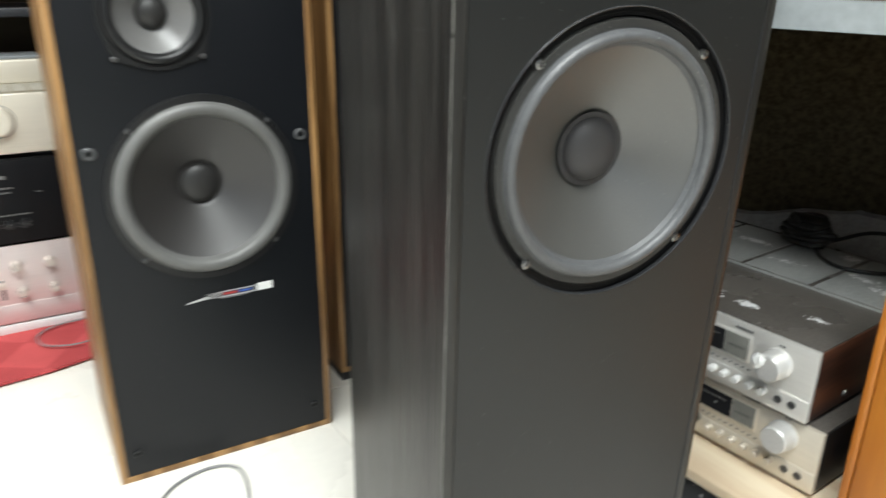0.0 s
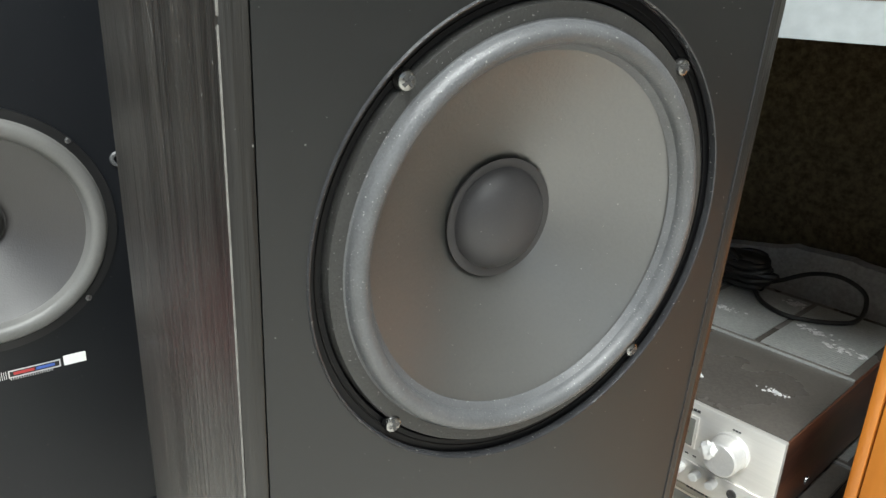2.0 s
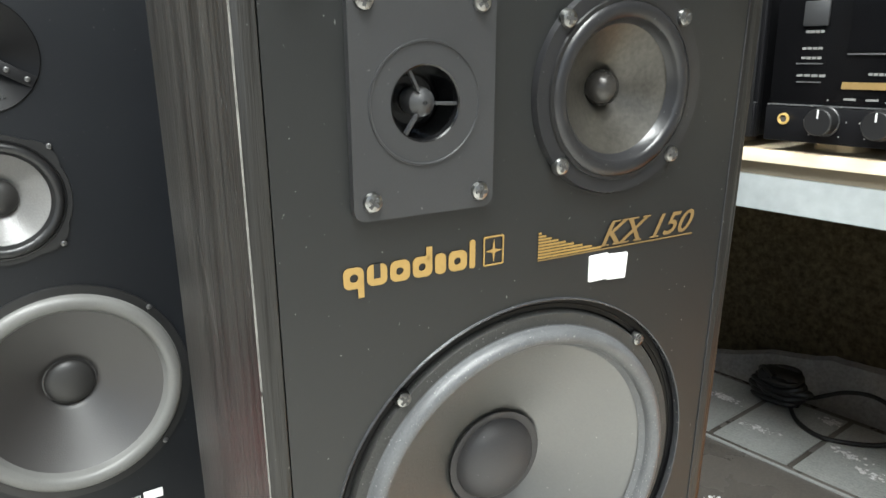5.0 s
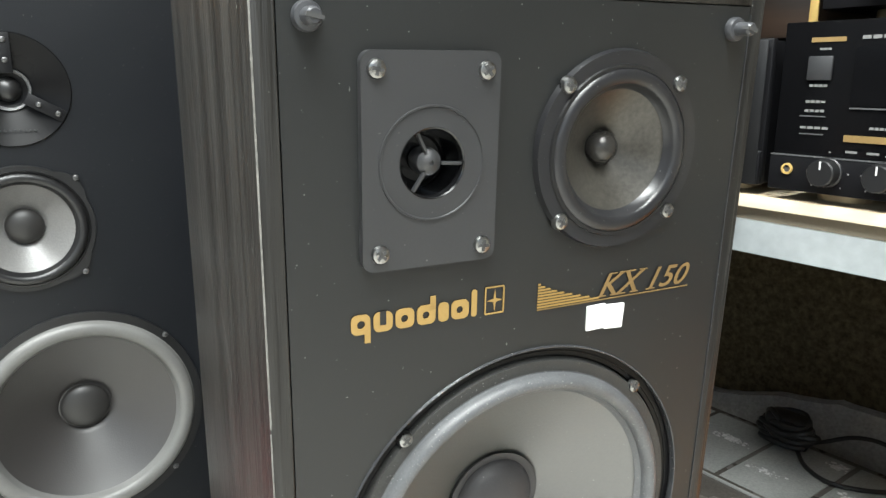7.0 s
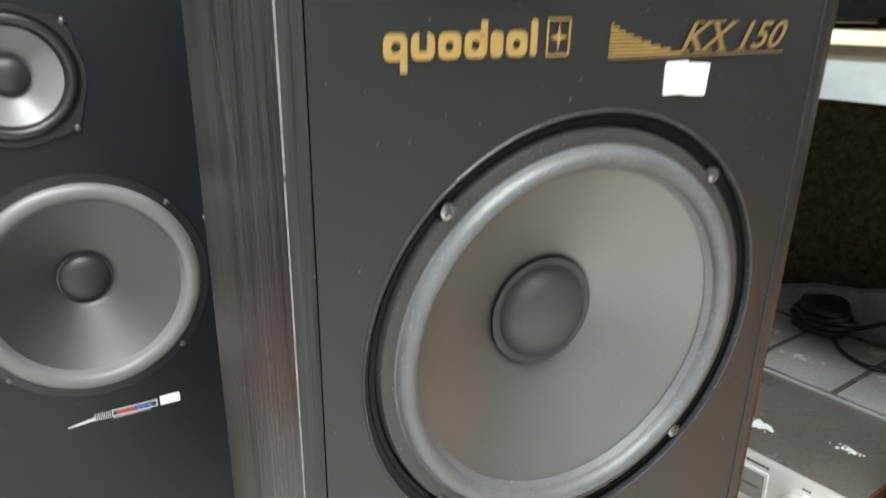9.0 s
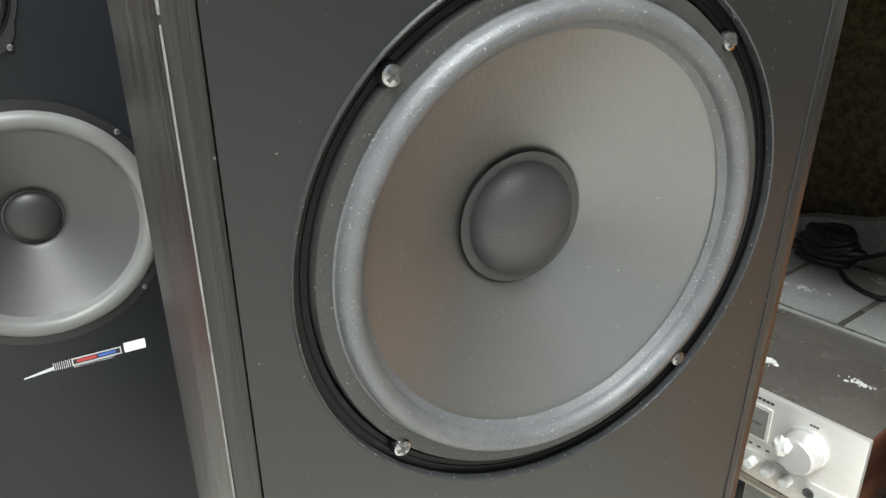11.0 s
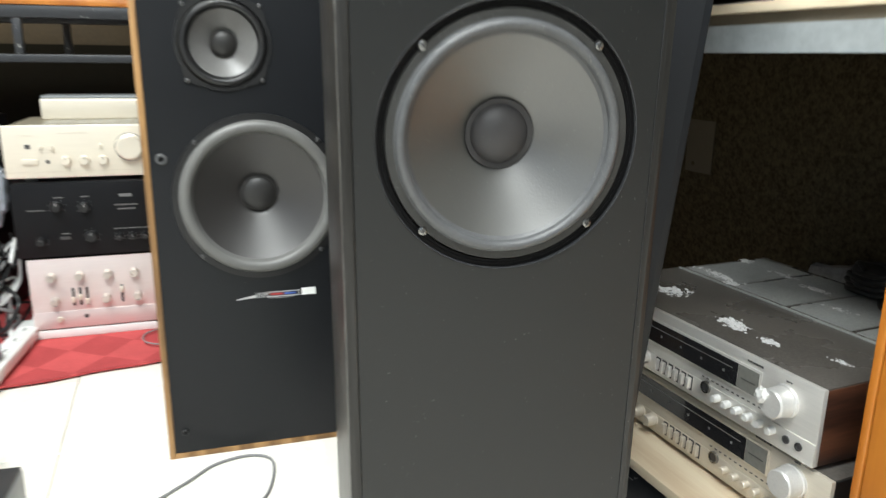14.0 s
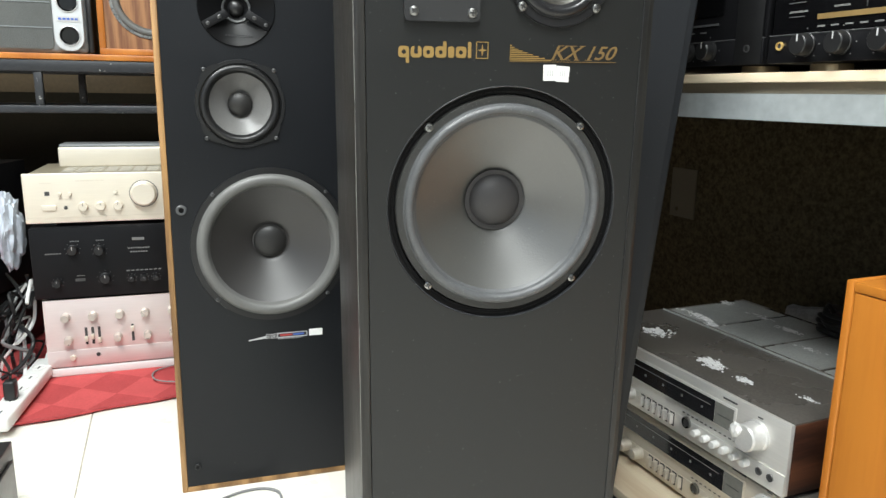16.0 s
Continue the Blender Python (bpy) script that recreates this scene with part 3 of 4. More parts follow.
    # hairline feet that end the strokes of the type number
    for fx, fz, fw in ((0.0466, 0.8494, 0.0060), (0.0560, 0.8494, 0.0060), (0.0620, 0.8494, 0.0060), (0.0720, 0.8494, 0.0060), (0.0850, 0.8494, 0.0070), (0.0546, 0.8636, 0.0060), (0.0626, 0.8636, 0.0060), (0.0690, 0.8636, 0.0060), (0.0785, 0.8636, 0.0060)):
        part("serif", box(fx, fx + fw, -0.0004, 0.0002, fz, fz + 0.0007), GOLD_D, mark)
    part("underline", box(0.0018, 0.1205, -0.0004, 0.0002, 0.8474, 0.8480), GOLD_D, mark)
    for k, (x0, x1, z0, z1) in enumerate(((0.0392, 0.0535, 0.8282, 0.8446), (0.0529, 0.0671, 0.8276, 0.8438))):
        bm = plate(x0, x1, z0, z1, -0.0006 - 0.0002 * k, 0.0004, 0.0008)
        bmesh.ops.transform(bm, matrix=pose(x0, 0, z0) @ Matrix.Rotation(radians(3 if k else -1.5), 4, "Y") @ pose(-x0, 0, -z0), verts=bm.verts[:])
        st = part("price_sticker", bm, WHITE, t, "small white paper price sticker with faint writing")
        bars(st, "faint_writing", x0 + 0.004, x1 - 0.004, (z0 + z1) / 2, 0.006, -0.0011, FAINT, 3, 1.4)
    for px in (-0.1333, 0.1345):
        p = part("grille_peg", lathe([(0.0072, 0.001), (0.0072, -0.002), (0.0064, -0.0036), (0.0042, -0.0040), (0.0040, -0.0130), (0.0030, -0.0145), (0, -0.0145)], px, 1.0112, 24), PEG, t, "grey plastic grille peg")
        sl = box(-0.0042, 0.0042, -0.0150, -0.0095, -0.0010, 0.0010)
        bmesh.ops.transform(sl, matrix=pose(px, 0, 1.0112, 0, 12, 0), verts=sl.verts[:])
        part("slit", sl, PRINT_D, p)
    return t


# the floor is uneven here: the cabinet tips forward by three degrees
RIGHT_SPEAKER = pose(0.1770, 0.7029, 0.002, 2.99, -0.74, 27.46)
tower = black_tower(RIGHT_SPEAKER, "black ash floor-standing loudspeaker with a large grey woofer", "")
# dust specks and scratches on the cabinet's edge and side
for z, h, w in ((0.02, 0.33, 0.0), (0.352, 0.24, 0.0002), (0.593, 0.21, 0.0001), (0.806, 0.22, 0.0003)):
    # the pale strip paints the edge's highlight together with its wear
    part("worn_edge_highlight", box(-0.1594, -0.1588 + w, -0.0003, 0.0005, z, z + h), WORN, tower, "pale worn front edge with its highlight painted in")
part("pale_joint_line", box(0.1476, 0.1479, -0.0002, 0.0007, 0.03, 1.02), PEG, tower, "thin pale line along the right joint")
for y, z, h, dy in ((0.166, 0.7085, 0.0040, 0), (0.1246, 0.81, 0.040, 0.0292), (0.1118, 0.784, 0.026, 0.0128), (0.21, 0.88, 0.002, 0), (0.055, 0.91, 0.002, 0), (0.09, 0.66, 0.0015, 0), (0.19, 0.775, 0.0015, 0), (0.13, 0.60, 0.0018, 0)):
    nick = bmesh.new()
    nick.faces.new([nick.verts.new(p) for p in ((-0.1592, y, z), (-0.1592, y + 0.0012, z), (-0.1592, y + 0.0008 + dy, z + h), (-0.1592, y - 0.0002 + dy, z + h))])
    part("nick", nick, WORN, tower, "pale nick in the veneer")


def oak_tower(m, label):
    """A tall three-way speaker with a black front in a brown oak cabinet. Origin: foot of the front, below the woofer's axis."""
    t = thing("floor_speaker", m, label, "loudspeaker", "oak loudspeakers")
    x0, x1, H, D, e = -0.198, 0.196, 1.13, 0.32, 0.011
    part("side_panel", box(x0, x0 + e, 0, D, 0, H, 0.001), OAK, t)
    part("side_panel", box(x1 - e, x1, 0, D, 0, H, 0.001), OAK, t)
    part("top_panel", box(x0 + e, x1 - e, 0, D, H - e, H, 0.001), OAK, t)
    part("bottom_panel", box(x0 + e, x1 - e, 0, D, 0, e, 0.001), OAK, t)
    part("back_panel", box(x0 + e, x1 - e, D - 0.015, D, e, H - e), OAK, t)
    zw, xm, zm, zt = 0.514, -0.049, 0.790, 0.966
    part("baffle", plate(x0 + e + 0.0006, x1 - e - 0.0006, e + 0.0006, H - e, 0.0015, 0.02, 0, [(0, zw, 0.1475), (xm, zm, 0.074), (xm, zt, 0.0695)]), BAFFLE2, t, "satin black front panel")
    w = driver(t, "woofer", 0, zw, 0.1560, 0.0012, 0.1425, 0.1210, 0.0090, 0.046, 0.0330, 0.012, (BLACK, FOAM, CONE_L, CAP_L), 0.0035, 96)
    for k, a in enumerate((44, 136, 224, 316)):
        screw(w, 0.1515 * math.cos(radians(a)), zw + 0.1515 * math.sin(radians(a)), -0.0024, 0.0042, DARKSTEEL, 13 + 31 * k)
    mid = driver(t, "midrange", xm, zm, 0.0835, 0.0012, 0.0730, 0.0610, 0.0045, 0.026, 0.0235, 0.011, (BLACK, BLACK, CONE_M, CAP_L), 0.004, 72)
    part("flange", plate(xm - 0.0735, xm + 0.0735, zm - 0.0735, zm + 0.0735, -0.0030, 0.0012, 0.036, [(xm, zm, 0.0728)]), BLACK, mid)
    part("trim_ring", lathe([(0.0765, -0.0026), (0.0760, -0.0044), (0.0735, -0.0044), (0.0730, -0.0026)], xm, zm, 72), GLOSS, mid)
    for k, (sx, sz) in enumerate(((-1, 1), (1, 1), (1, -1), (-1, -1))):
        screw(mid, xm + sx * 0.0640, zm + sz * 0.0635, -0.0030, 0.0040, DARKSTEEL, 9 + 37 * k)
    tw = part("tweeter", lathe([(0.0700, 0.0020), (0.0700, -0.0010), (0.0690, -0.0020), (0.0660, -0.0010), (0.0480, 0.0055), (0.0300, 0.0120), (0.0250, 0.0140), (0.0240, 0.0125), (0.0190, 0.0150), (0, 0.0150)], xm, zt, 72), HORN, t, "glossy black round tweeter horn with three bars")
    part("rim_ring", lathe([(0.0262, 0.0120), (0.0255, 0.0095), (0.0225, 0.0112), (0.0215, 0.0150)], xm, zt, 48), SURR, tw)
    part("dome", lathe([(0.0150, 0.0150), (0.0140, 0.0080), (0.0105, 0.0030), (0.0055, 0.0008), (0, 0.0002)], xm, zt, 32), BLACK, tw)
    for a in (90, 210, 330):
        s = box(0.0200, 0.0690, -0.0030, 0.0020, -0.0075, 0.0075, 0.001)
        mm = pose(xm, 0, zt) @ Matrix.Rotation(radians(-a), 4, "Y")
        bmesh.ops.transform(s, matrix=mm, verts=s.verts[:])
        b = part("bar", s, PLATE_D, tw)
        for rr in (0.036, 0.060):
            q = mm @ Vector((rr, 0, 0))
            screw(b, q.x, q.z, -0.0030, 0.0038, DARKSTEEL, a)
    bars(tw, "faint_script", xm - 0.022, xm + 0.026, zt - 0.050, 0.0024, 0.0000, PLATE, 9, 0.7)
    for px, pz in ((x0 + 0.031, 0.590), (x1 - 0.031, 0.590), (x0 + 0.033, 0.055), (x1 - 0.033, 0.055)):
        k = 1.0 if pz > 0.3 else 0.65
        p = part("grille_socket", lathe([(0.0100 * k, 0.0016), (0.0100 * k, -0.0015), (0.0085 * k, -0.0030), (0.0052 * k, -0.0025), (0.0048 * k, 0.006), (0, 0.006)], px, pz, 24), SURR if k == 1 else BLACK, t)
        part("socket_hole", lathe([(0.0050 * k, -0.0012), (0, -0.0012)], px, pz, 20), HORN, p)
    # pale logo strip: needle, hatched middle, framed coloured bar, and a white paper sticker
    lg = part("badge", plate(0.004, 0.0650, 0.3185, 0.3290, 0.0004, 0.0016, 0.001), BLACK, t, "narrow badge with a red and blue bar in a pale frame")
    part("badge_frame", join(box(0.004, 0.065, 0.0000, 0.0014, 0.3275, 0.3290), box(0.004, 0.065, 0.0000, 0.0014, 0.3185, 0.3200), box(0.004, 0.0055, 0.0000, 0.0014, 0.3200, 0.3275), box(0.0635, 0.065, 0.0000, 0.0014, 0.3200, 0.3275)), PRINT, lg)
    part("red_bar", box(0.010, 0.034, 0.0000, 0.0010, 0.3220, 0.3258), REDP, lg)
    part("blue_bar", box(0.036, 0.058, 0.0000, 0.0010, 0.3220, 0.3258), BLUEP, lg)
    nd = bmesh.new()
    nd.faces.new([nd.verts.new(p) for p in ((-0.0530, 0.0006, 0.3165), (-0.0180, 0.0006, 0.3195), (-0.0180, 0.0006, 0.3245), (-0.0530, 0.0006, 0.3185))])
    part("needle", nd, PRINT, lg)
    hat = [box(-0.018 + 0.0024 * k, -0.0172 + 0.0024 * k, 0.0004, 0.0012, 0.3180, 0.3290 - 0.0006 * (k % 2)) for k in range(9)]
    hat += [box(0.006 + 0.0028 * k, 0.0068 + 0.0028 * k, 0.0004, 0.0012, 0.3150, 0.3180) for k in range(18)]
    part("hatching", join(*hat), PRINT, lg)
    part("price_sticker", plate(0.0690, 0.0965, 0.3180, 0.3320, 0.0002, 0.0014, 0.001), WHITE, t, "small white paper sticker")
    return t


OAK_POSE = pose(-0.3745, 1.178, 0, 0, 0, 33.0)
oak_tower(OAK_POSE, "tall oak-veneered loudspeaker with satin black front")
partner = oak_tower(OAK_POSE @ pose(0.477, 0.14, 0.02), "matching oak loudspeaker on a low black plinth behind its partner")
part("plinth", box(-0.1975, 0.1955, 0.001, 0.31, -0.02, -0.0002, 0.001), BLACK, partner)

# black cabinet that leans beside the shelf, behind the black tower
lean = thing("leaning_cabinet", pose(0.175, 1.055, 0.012, 0, 5.2, 3), "plain black speaker cabinet leaning against the shelf", "loudspeaker")
part("body", box(-0.13, 0.13, 0.0, 0.155, 0, 1.16, 0.002), BAFFLE2, lean)
part("front_panel", plate(-0.12, 0.12, 0.012, 1.148, -0.004, 0.001, 0.004), BAFFLE2, lean)

# ---- shelf bay with receivers ----
L0, L1 = -1.05, 1.0
sb = thing("shelf", BAY, "pale plywood shelf on a galvanised steel angle", "shelf")
part("board", box(L0, L1, -0.006, 0.575, 0.838, 0.852, 0.001), PINE, sb)
part("under_board", box(L0, L1, 0.006, 0.575, 0.822, 0.8375), CARD, sb)
part("angle", join(box(L0, L1, 0.002, 0.006, 0.782, 0.8215), box(L0, L1, 0.006, 0.05, 0.818, 0.8215)), GALV, sb, "galvanised steel angle")
for x in (L0 + 0.02, L1 - 0.02):
    part("post", join(box(x - 0.02, x + 0.02, 0.05, 0.054, 0, 0.82), box(x - 0.02, x - 0.016, 0.054, 0.09, 0, 0.82)), GALV, sb)
lb = thing("low_shelf", BAY, "pale plywood board on dark skids near the floor", "shelf")
part("board", box(L0, L1, -0.088, 0.545, 0.082, 0.1005, 0.001), PINE, lb)
part("skid", box(L0, L1, -0.080, -0.035, 0.0, 0.0815, 0.002), TUBE, lb)
part("skid", box(L0, L1, 0.36, 0.42, 0.0, 0.0815, 0.002), TUBE, lb)
pl = bmesh.new()
prev = None
for k in range(76):
    x = -0.52 + k * 0.02
    f = min(1.0, max(0.0, (x + 0.52) / 0.3))
    z = 0.325 + 0.065 * f * f * (3 - 2 * f) + 0.010 * noise.noise(Vector((x * 9, 0, 0))) + 0.005 * noise.noise(Vector((x * 40, 3, 0)))
    row = [pl.verts.new(p) for p in ((x, 0.578, 0.0), (x, 0.556, 0.0), (x, 0.553, z * 0.9), (x, 0.560, z), (x, 0.578, z + 0.004))]
    if prev:
        for a in range(4):
            pl.faces.new((prev[a], prev[a + 1], row[a + 1], row[a]))
    prev = row
bmesh.ops.recalc_face_normals(pl, faces=pl.faces[:])
setting("trim_plaster", pl, GRANITE, BAY, "grey rough plaster strip at the foot of the wall")


def receiver(m, label, panel, W=0.56, H=0.116, D=0.46, side=ROSE):
    t = thing("receiver", m, label, "receiver", "stacked receivers")
    f = 0.008
    part("body", box(-W + 0.012, -0.012, 0.004, D, f, H - 0.004, 0.001), BLACK, t)
    for a, b in ((-W, -W + 0.0118), (-0.0118, 0)):
        s = part("side_panel", box(a, b, 0.003, D - 0.01, f, H - 0.002, 0.001), side, t, "dark rosewood side panel")
    part("side_screw", join(lathe([(0.006, 0), (0.0055, -0.002), (0.003, -0.003), (0, -0.003)], 0, 0, 16)), STEEL, s).matrix_local = pose(0.0, 0.098, 0.026, 0, 0, 90)
    fp = part("front_panel", box(-W, 0, -0.006, 0.0028, f, H, 0.0012), panel, t)
    part("ledge", box(-W, 0, -0.0085, -0.0061, f, 0.043, 0.001), panel, t)
    part("lid", box(-W + 0.002, -0.002, 0.0032, D * 0.462, H - 0.0038, H + 0.0006, 0.0008), LID, t, "dusty dark brown metal lid")
    part("lid_lip", box(-W + 0.004, -0.004, D * 0.462 + 0.002, D * 0.475, H - 0.003, H + 0.0025, 0.0006), VENT, t)
    vent = part("vent_panel", box(-W + 0.004, -0.004, D * 0.48, D - 0.004, H - 0.0040, H - 0.0006), LID, t)
    nx = 4
    wx = (W - 0.03) / nx
    for i in range(nx):
        xa = -W + 0.012 + i * (wx + 0.002)
        ribs = [box(xa + 0.004, xa + wx - 0.004, D * 0.50 + 0.0068 * k, D * 0.50 + 0.0068 * k + 0.0061, H - 0.001, H + 0.0012) for k in range(31)]
        part("louvre", join(*ribs), VENT, vent)
    win = part("dial_window", box(-W + 0.055, -0.104, -0.0085, -0.0062, 0.062, 0.108, 0.001), panel, t)
    part("dial_glass", box(-W + 0.059, -0.150, -0.0092, -0.0082, 0.066, 0.104), GLASSD, win)
    part("meter_glass", box(-0.149, -0.108, -0.0092, -0.0082, 0.066, 0.104), GLASSG, win)
    bars(win, "dial_mark", -W + 0.075, -0.16, 0.093, 0.0012, -0.0094, PRINT_M)
    for q in range(7):
        bars(win, "dial_mark", -W + 0.08 + q * 0.05, -W + 0.084 + q * 0.05, 0.082, 0.004, -0.0094, PRINT_M)
    bars(win, "meter_line", -0.142, -0.114, 0.084, 0.0012, -0.0094, PRINT_D)
    k = knob(t, -0.060, 0.0830, -0.006, 0.0228, 0.030, KNOB_M, False, "tuning_knob")
    bars(t, "faint_mark", -0.135, -0.105, 0.1155, 0.003, -0.0064, PRINT_D, 6, 0.3)
    bars(t, "faint_mark", -0.062, -0.052, 0.113, 0.002, -0.0064, PRINT_D, 3, 0.3)
    bars(t, "row_marks", -0.225, -0.10, 0.052, 0.0018, -0.0066, PRINT_D, 12, 1.3)
    for i in range(6):
        part("push_button", lathe([(0.0062, -0.0085), (0.0062, -0.0190), (0.0052, -0.0205), (0, -0.0205)], -0.183 + i * 0.0222, 0.0310, 18), WPLASTIC if panel is SILVER else panel, t)
    for x in (-0.047, -0.025):
        j = part("jack_socket", lathe([(0.0062, -0.0086), (0.0062, -0.0105), (0.0040, -0.0105), (0.0036, -0.0090), (0, -0.0090)], x, 0.0285, 20), DARKSTEEL, t)
        part("jack_hole", lathe([(0.0036, -0.0098), (0, -0.0098)], x, 0.0285, 16), PRINT_D, j)
    j = part("phones_socket", lathe([(0.0105, -0.0086), (0.0100, -0.0120), (0.0078, -0.0120), (0.0075, -0.0095), (0, -0.0095)], -0.211, 0.0380, 24), STEEL, t)
    part("jack_hole", lathe([(0.0072, -0.0104), (0, -0.0104)], -0.211, 0.0380, 20), PRINT_D, j)
    for i in range(6):
        tg = part("lever_switch", box(-0.335 + i * 0.0165, -0.3275 + i * 0.0165, -0.0170, -0.0086, 0.020, 0.0395, 0.001), panel, t)
        part("slot", box(-0.337 + i * 0.0165, -0.3255 + i * 0.0165, -0.0090, -0.0084, 0.0165, 0.042), PRINT_D, tg)
    for x in (-0.365, -0.402, -0.44, -0.48, -0.52):
        knob(t, x, 0.032, -0.0085, 0.0115, 0.020, panel, True, "round_knob")
    for x in (-W + 0.05, -0.05):
        for y in (0.05, D - 0.06):
            part("foot", box(x - 0.012, x + 0.012, y - 0.012, y + 0.012, 0, f, 0.002), RUBBER, t)
    return t


receiver(BAY @ pose(0.026, 0.008, 0.1008), "champagne silver receiver at the bottom of a stack", SILVER_D, 0.56, 0.114, 0.44, BLACK)
receiver(BAY @ pose(0, 0, 0.2165), "silver-fronted receiver with dusty brown lid and flaked paint", SILVER, 0.56, 0.1245)
# loose flakes of white paint on the upper receiver and a lump on its knob
rs = random.Random(11)
fl = bmesh.new()
for cx, cy, n, sx, sy in ((-0.425, 0.090, 60, 0.020, 0.014), (-0.245, 0.070, 70, 0.018, 0.008), (-0.225, 0.058, 16, 0.010, 0.003), (-0.163, 0.062, 34, 0.011, 0.006), (-0.50, 0.255, 30, 0.025, 0.006), (-0.455, 0.250, 36, 0.020, 0.007), (-0.425, 0.238, 26, 0.010, 0.006), (-0.54, 0.39, 26, 0.010, 0.010), (-0.43, 0.38, 24, 0.025, 0.006), (-0.335, 0.362, 40, 0.018, 0.007), (-0.24, 0.30, 22, 0.018, 0.006), (-0.167, 0.415, 30, 0.012, 0.007), (-0.10, 0.33, 22, 0.016, 0.006), (-0.05, 0.30, 18, 0.020, 0.006), (-0.06, 0.10, 10, 0.012, 0.004)):
    for k in range(int(n * 2.2)):
        x, y, r = rs.gauss(cx, sx * 0.75), rs.gauss(cy, sy * 0.85), 0.0007 + 0.0046 * rs.random() ** 2.2
        a0 = rs.uniform(0, 6)
        m5 = [Vector((x + r * rs.uniform(0.6, 1.4) * math.cos(a0 + i * 1.2566), max(0.006, y + r * rs.uniform(0.5, 1.1) * math.sin(a0 + i * 1.2566)), 0.1255 + rs.uniform(0, 0.0012))) for i in range(5)]
        top = [fl.verts.new(v) for v in m5]
        low = [fl.verts.new((v.x, v.y, 0.1249)) for v in m5]
        fl.faces.new(top)
        for i in range(5):
            fl.faces.new((top[i], low[i], low[(i + 1) % 5], top[(i + 1) % 5]))
flakes = new("paint_flakes", to_mesh("paint_flakes", fl, FLAKE))
flakes.matrix_world = BAY @ pose(0, 0, 0.2165)
tagged(flakes, "white paint flakes scattered on a receiver's lid", "paint flakes", kind="stuff")
lump = bmesh.new()
bmesh.ops.create_icosphere(lump, subdivisions=3, radius=0.0112)
for v in lump.verts:
    v.co *= 1 + 0.35 * noise.noise(v.co * 190)
    v.co = Vector((v.co.x * 0.9 - 0.074, v.co.y * 0.5 - 0.0385, v.co.z * 1.1 + 0.092))
crust = new("paint_lump", to_mesh("paint_lump", lump, WHITE))
crust.matrix_world = BAY @ pose(0, 0, 0.2165)
tagged(crust, "crumpled white tape stuck on the tuning knob", "tape")

# mains cable coiled on the upper receiver
top = 0.2165 + 0.1262
plug = thing("mains_cable", BAY @ pose(0, 0, top), "coiled black mains cable lying on the receiver", "cable")
rs = random.Random(3)
coil = []
for k in range(60):
    a = k * 0.93
    coil.append((-0.262 + 0.050 * math.cos(a) * rs.uniform(0.5, 1.1), 0.418 + 0.026 * math.sin(a) * rs.uniform(0.6, 1.1), 0.006 + 0.062 * (k / 60) * rs.uniform(0.6, 1.0)))
part("coil", cord(coil, 0.0056, 8, 5), CORD, plug)
part("plug_body", box(-0.300, -0.225, 0.398, 0.440, 0.012, 0.062, 0.012, 3), CORD, plug)
part("loop", cord([(-0.235, 0.425, 0.012), (-0.205, 0.43, 0.026), (-0.16, 0.44, 0.050), (-0.115, 0.445, 0.056), (-0.075, 0.44, 0.040), (-0.068, 0.41, 0.010), (-0.095, 0.375, 0.0042), (-0.15, 0.345, 0.0042), (-0.20, 0.365, 0.0042), (-0.235, 0.405, 0.006)], 0.0038, 8, 8), CORD, plug)

# orange speaker box in front of the bay
ob = thing("wooden_speaker", BAY @ pose(0.0722, -0.0264, 0), "orange-brown veneered speaker cabinet standing on the floor", "loudspeaker")
W, H, D = 0.30, 0.585, 0.26
part("side_panel", box(0, 0.012, 0, D, 0, H, 0.0025), ORANGE, ob)
part("side_panel", box(W - 0.012, W, 0, D, 0, H, 0.0025), ORANGE, ob)
part("top_panel", box(0.0122, W - 0.0122, 0.0, D, H - 0.014, H - 0.0005, 0.002), ORANGE, ob)
part("front_panel", box(0.0140, W - 0.0140, 0.0008, 0.02, 0.004, H - 0.0155, 0.001), ORANGE, ob)
part("back_panel", box(0.0125, W - 0.0125, D - 0.02, D - 0.002, 0.004, H - 0.0145), ORANGE, ob)


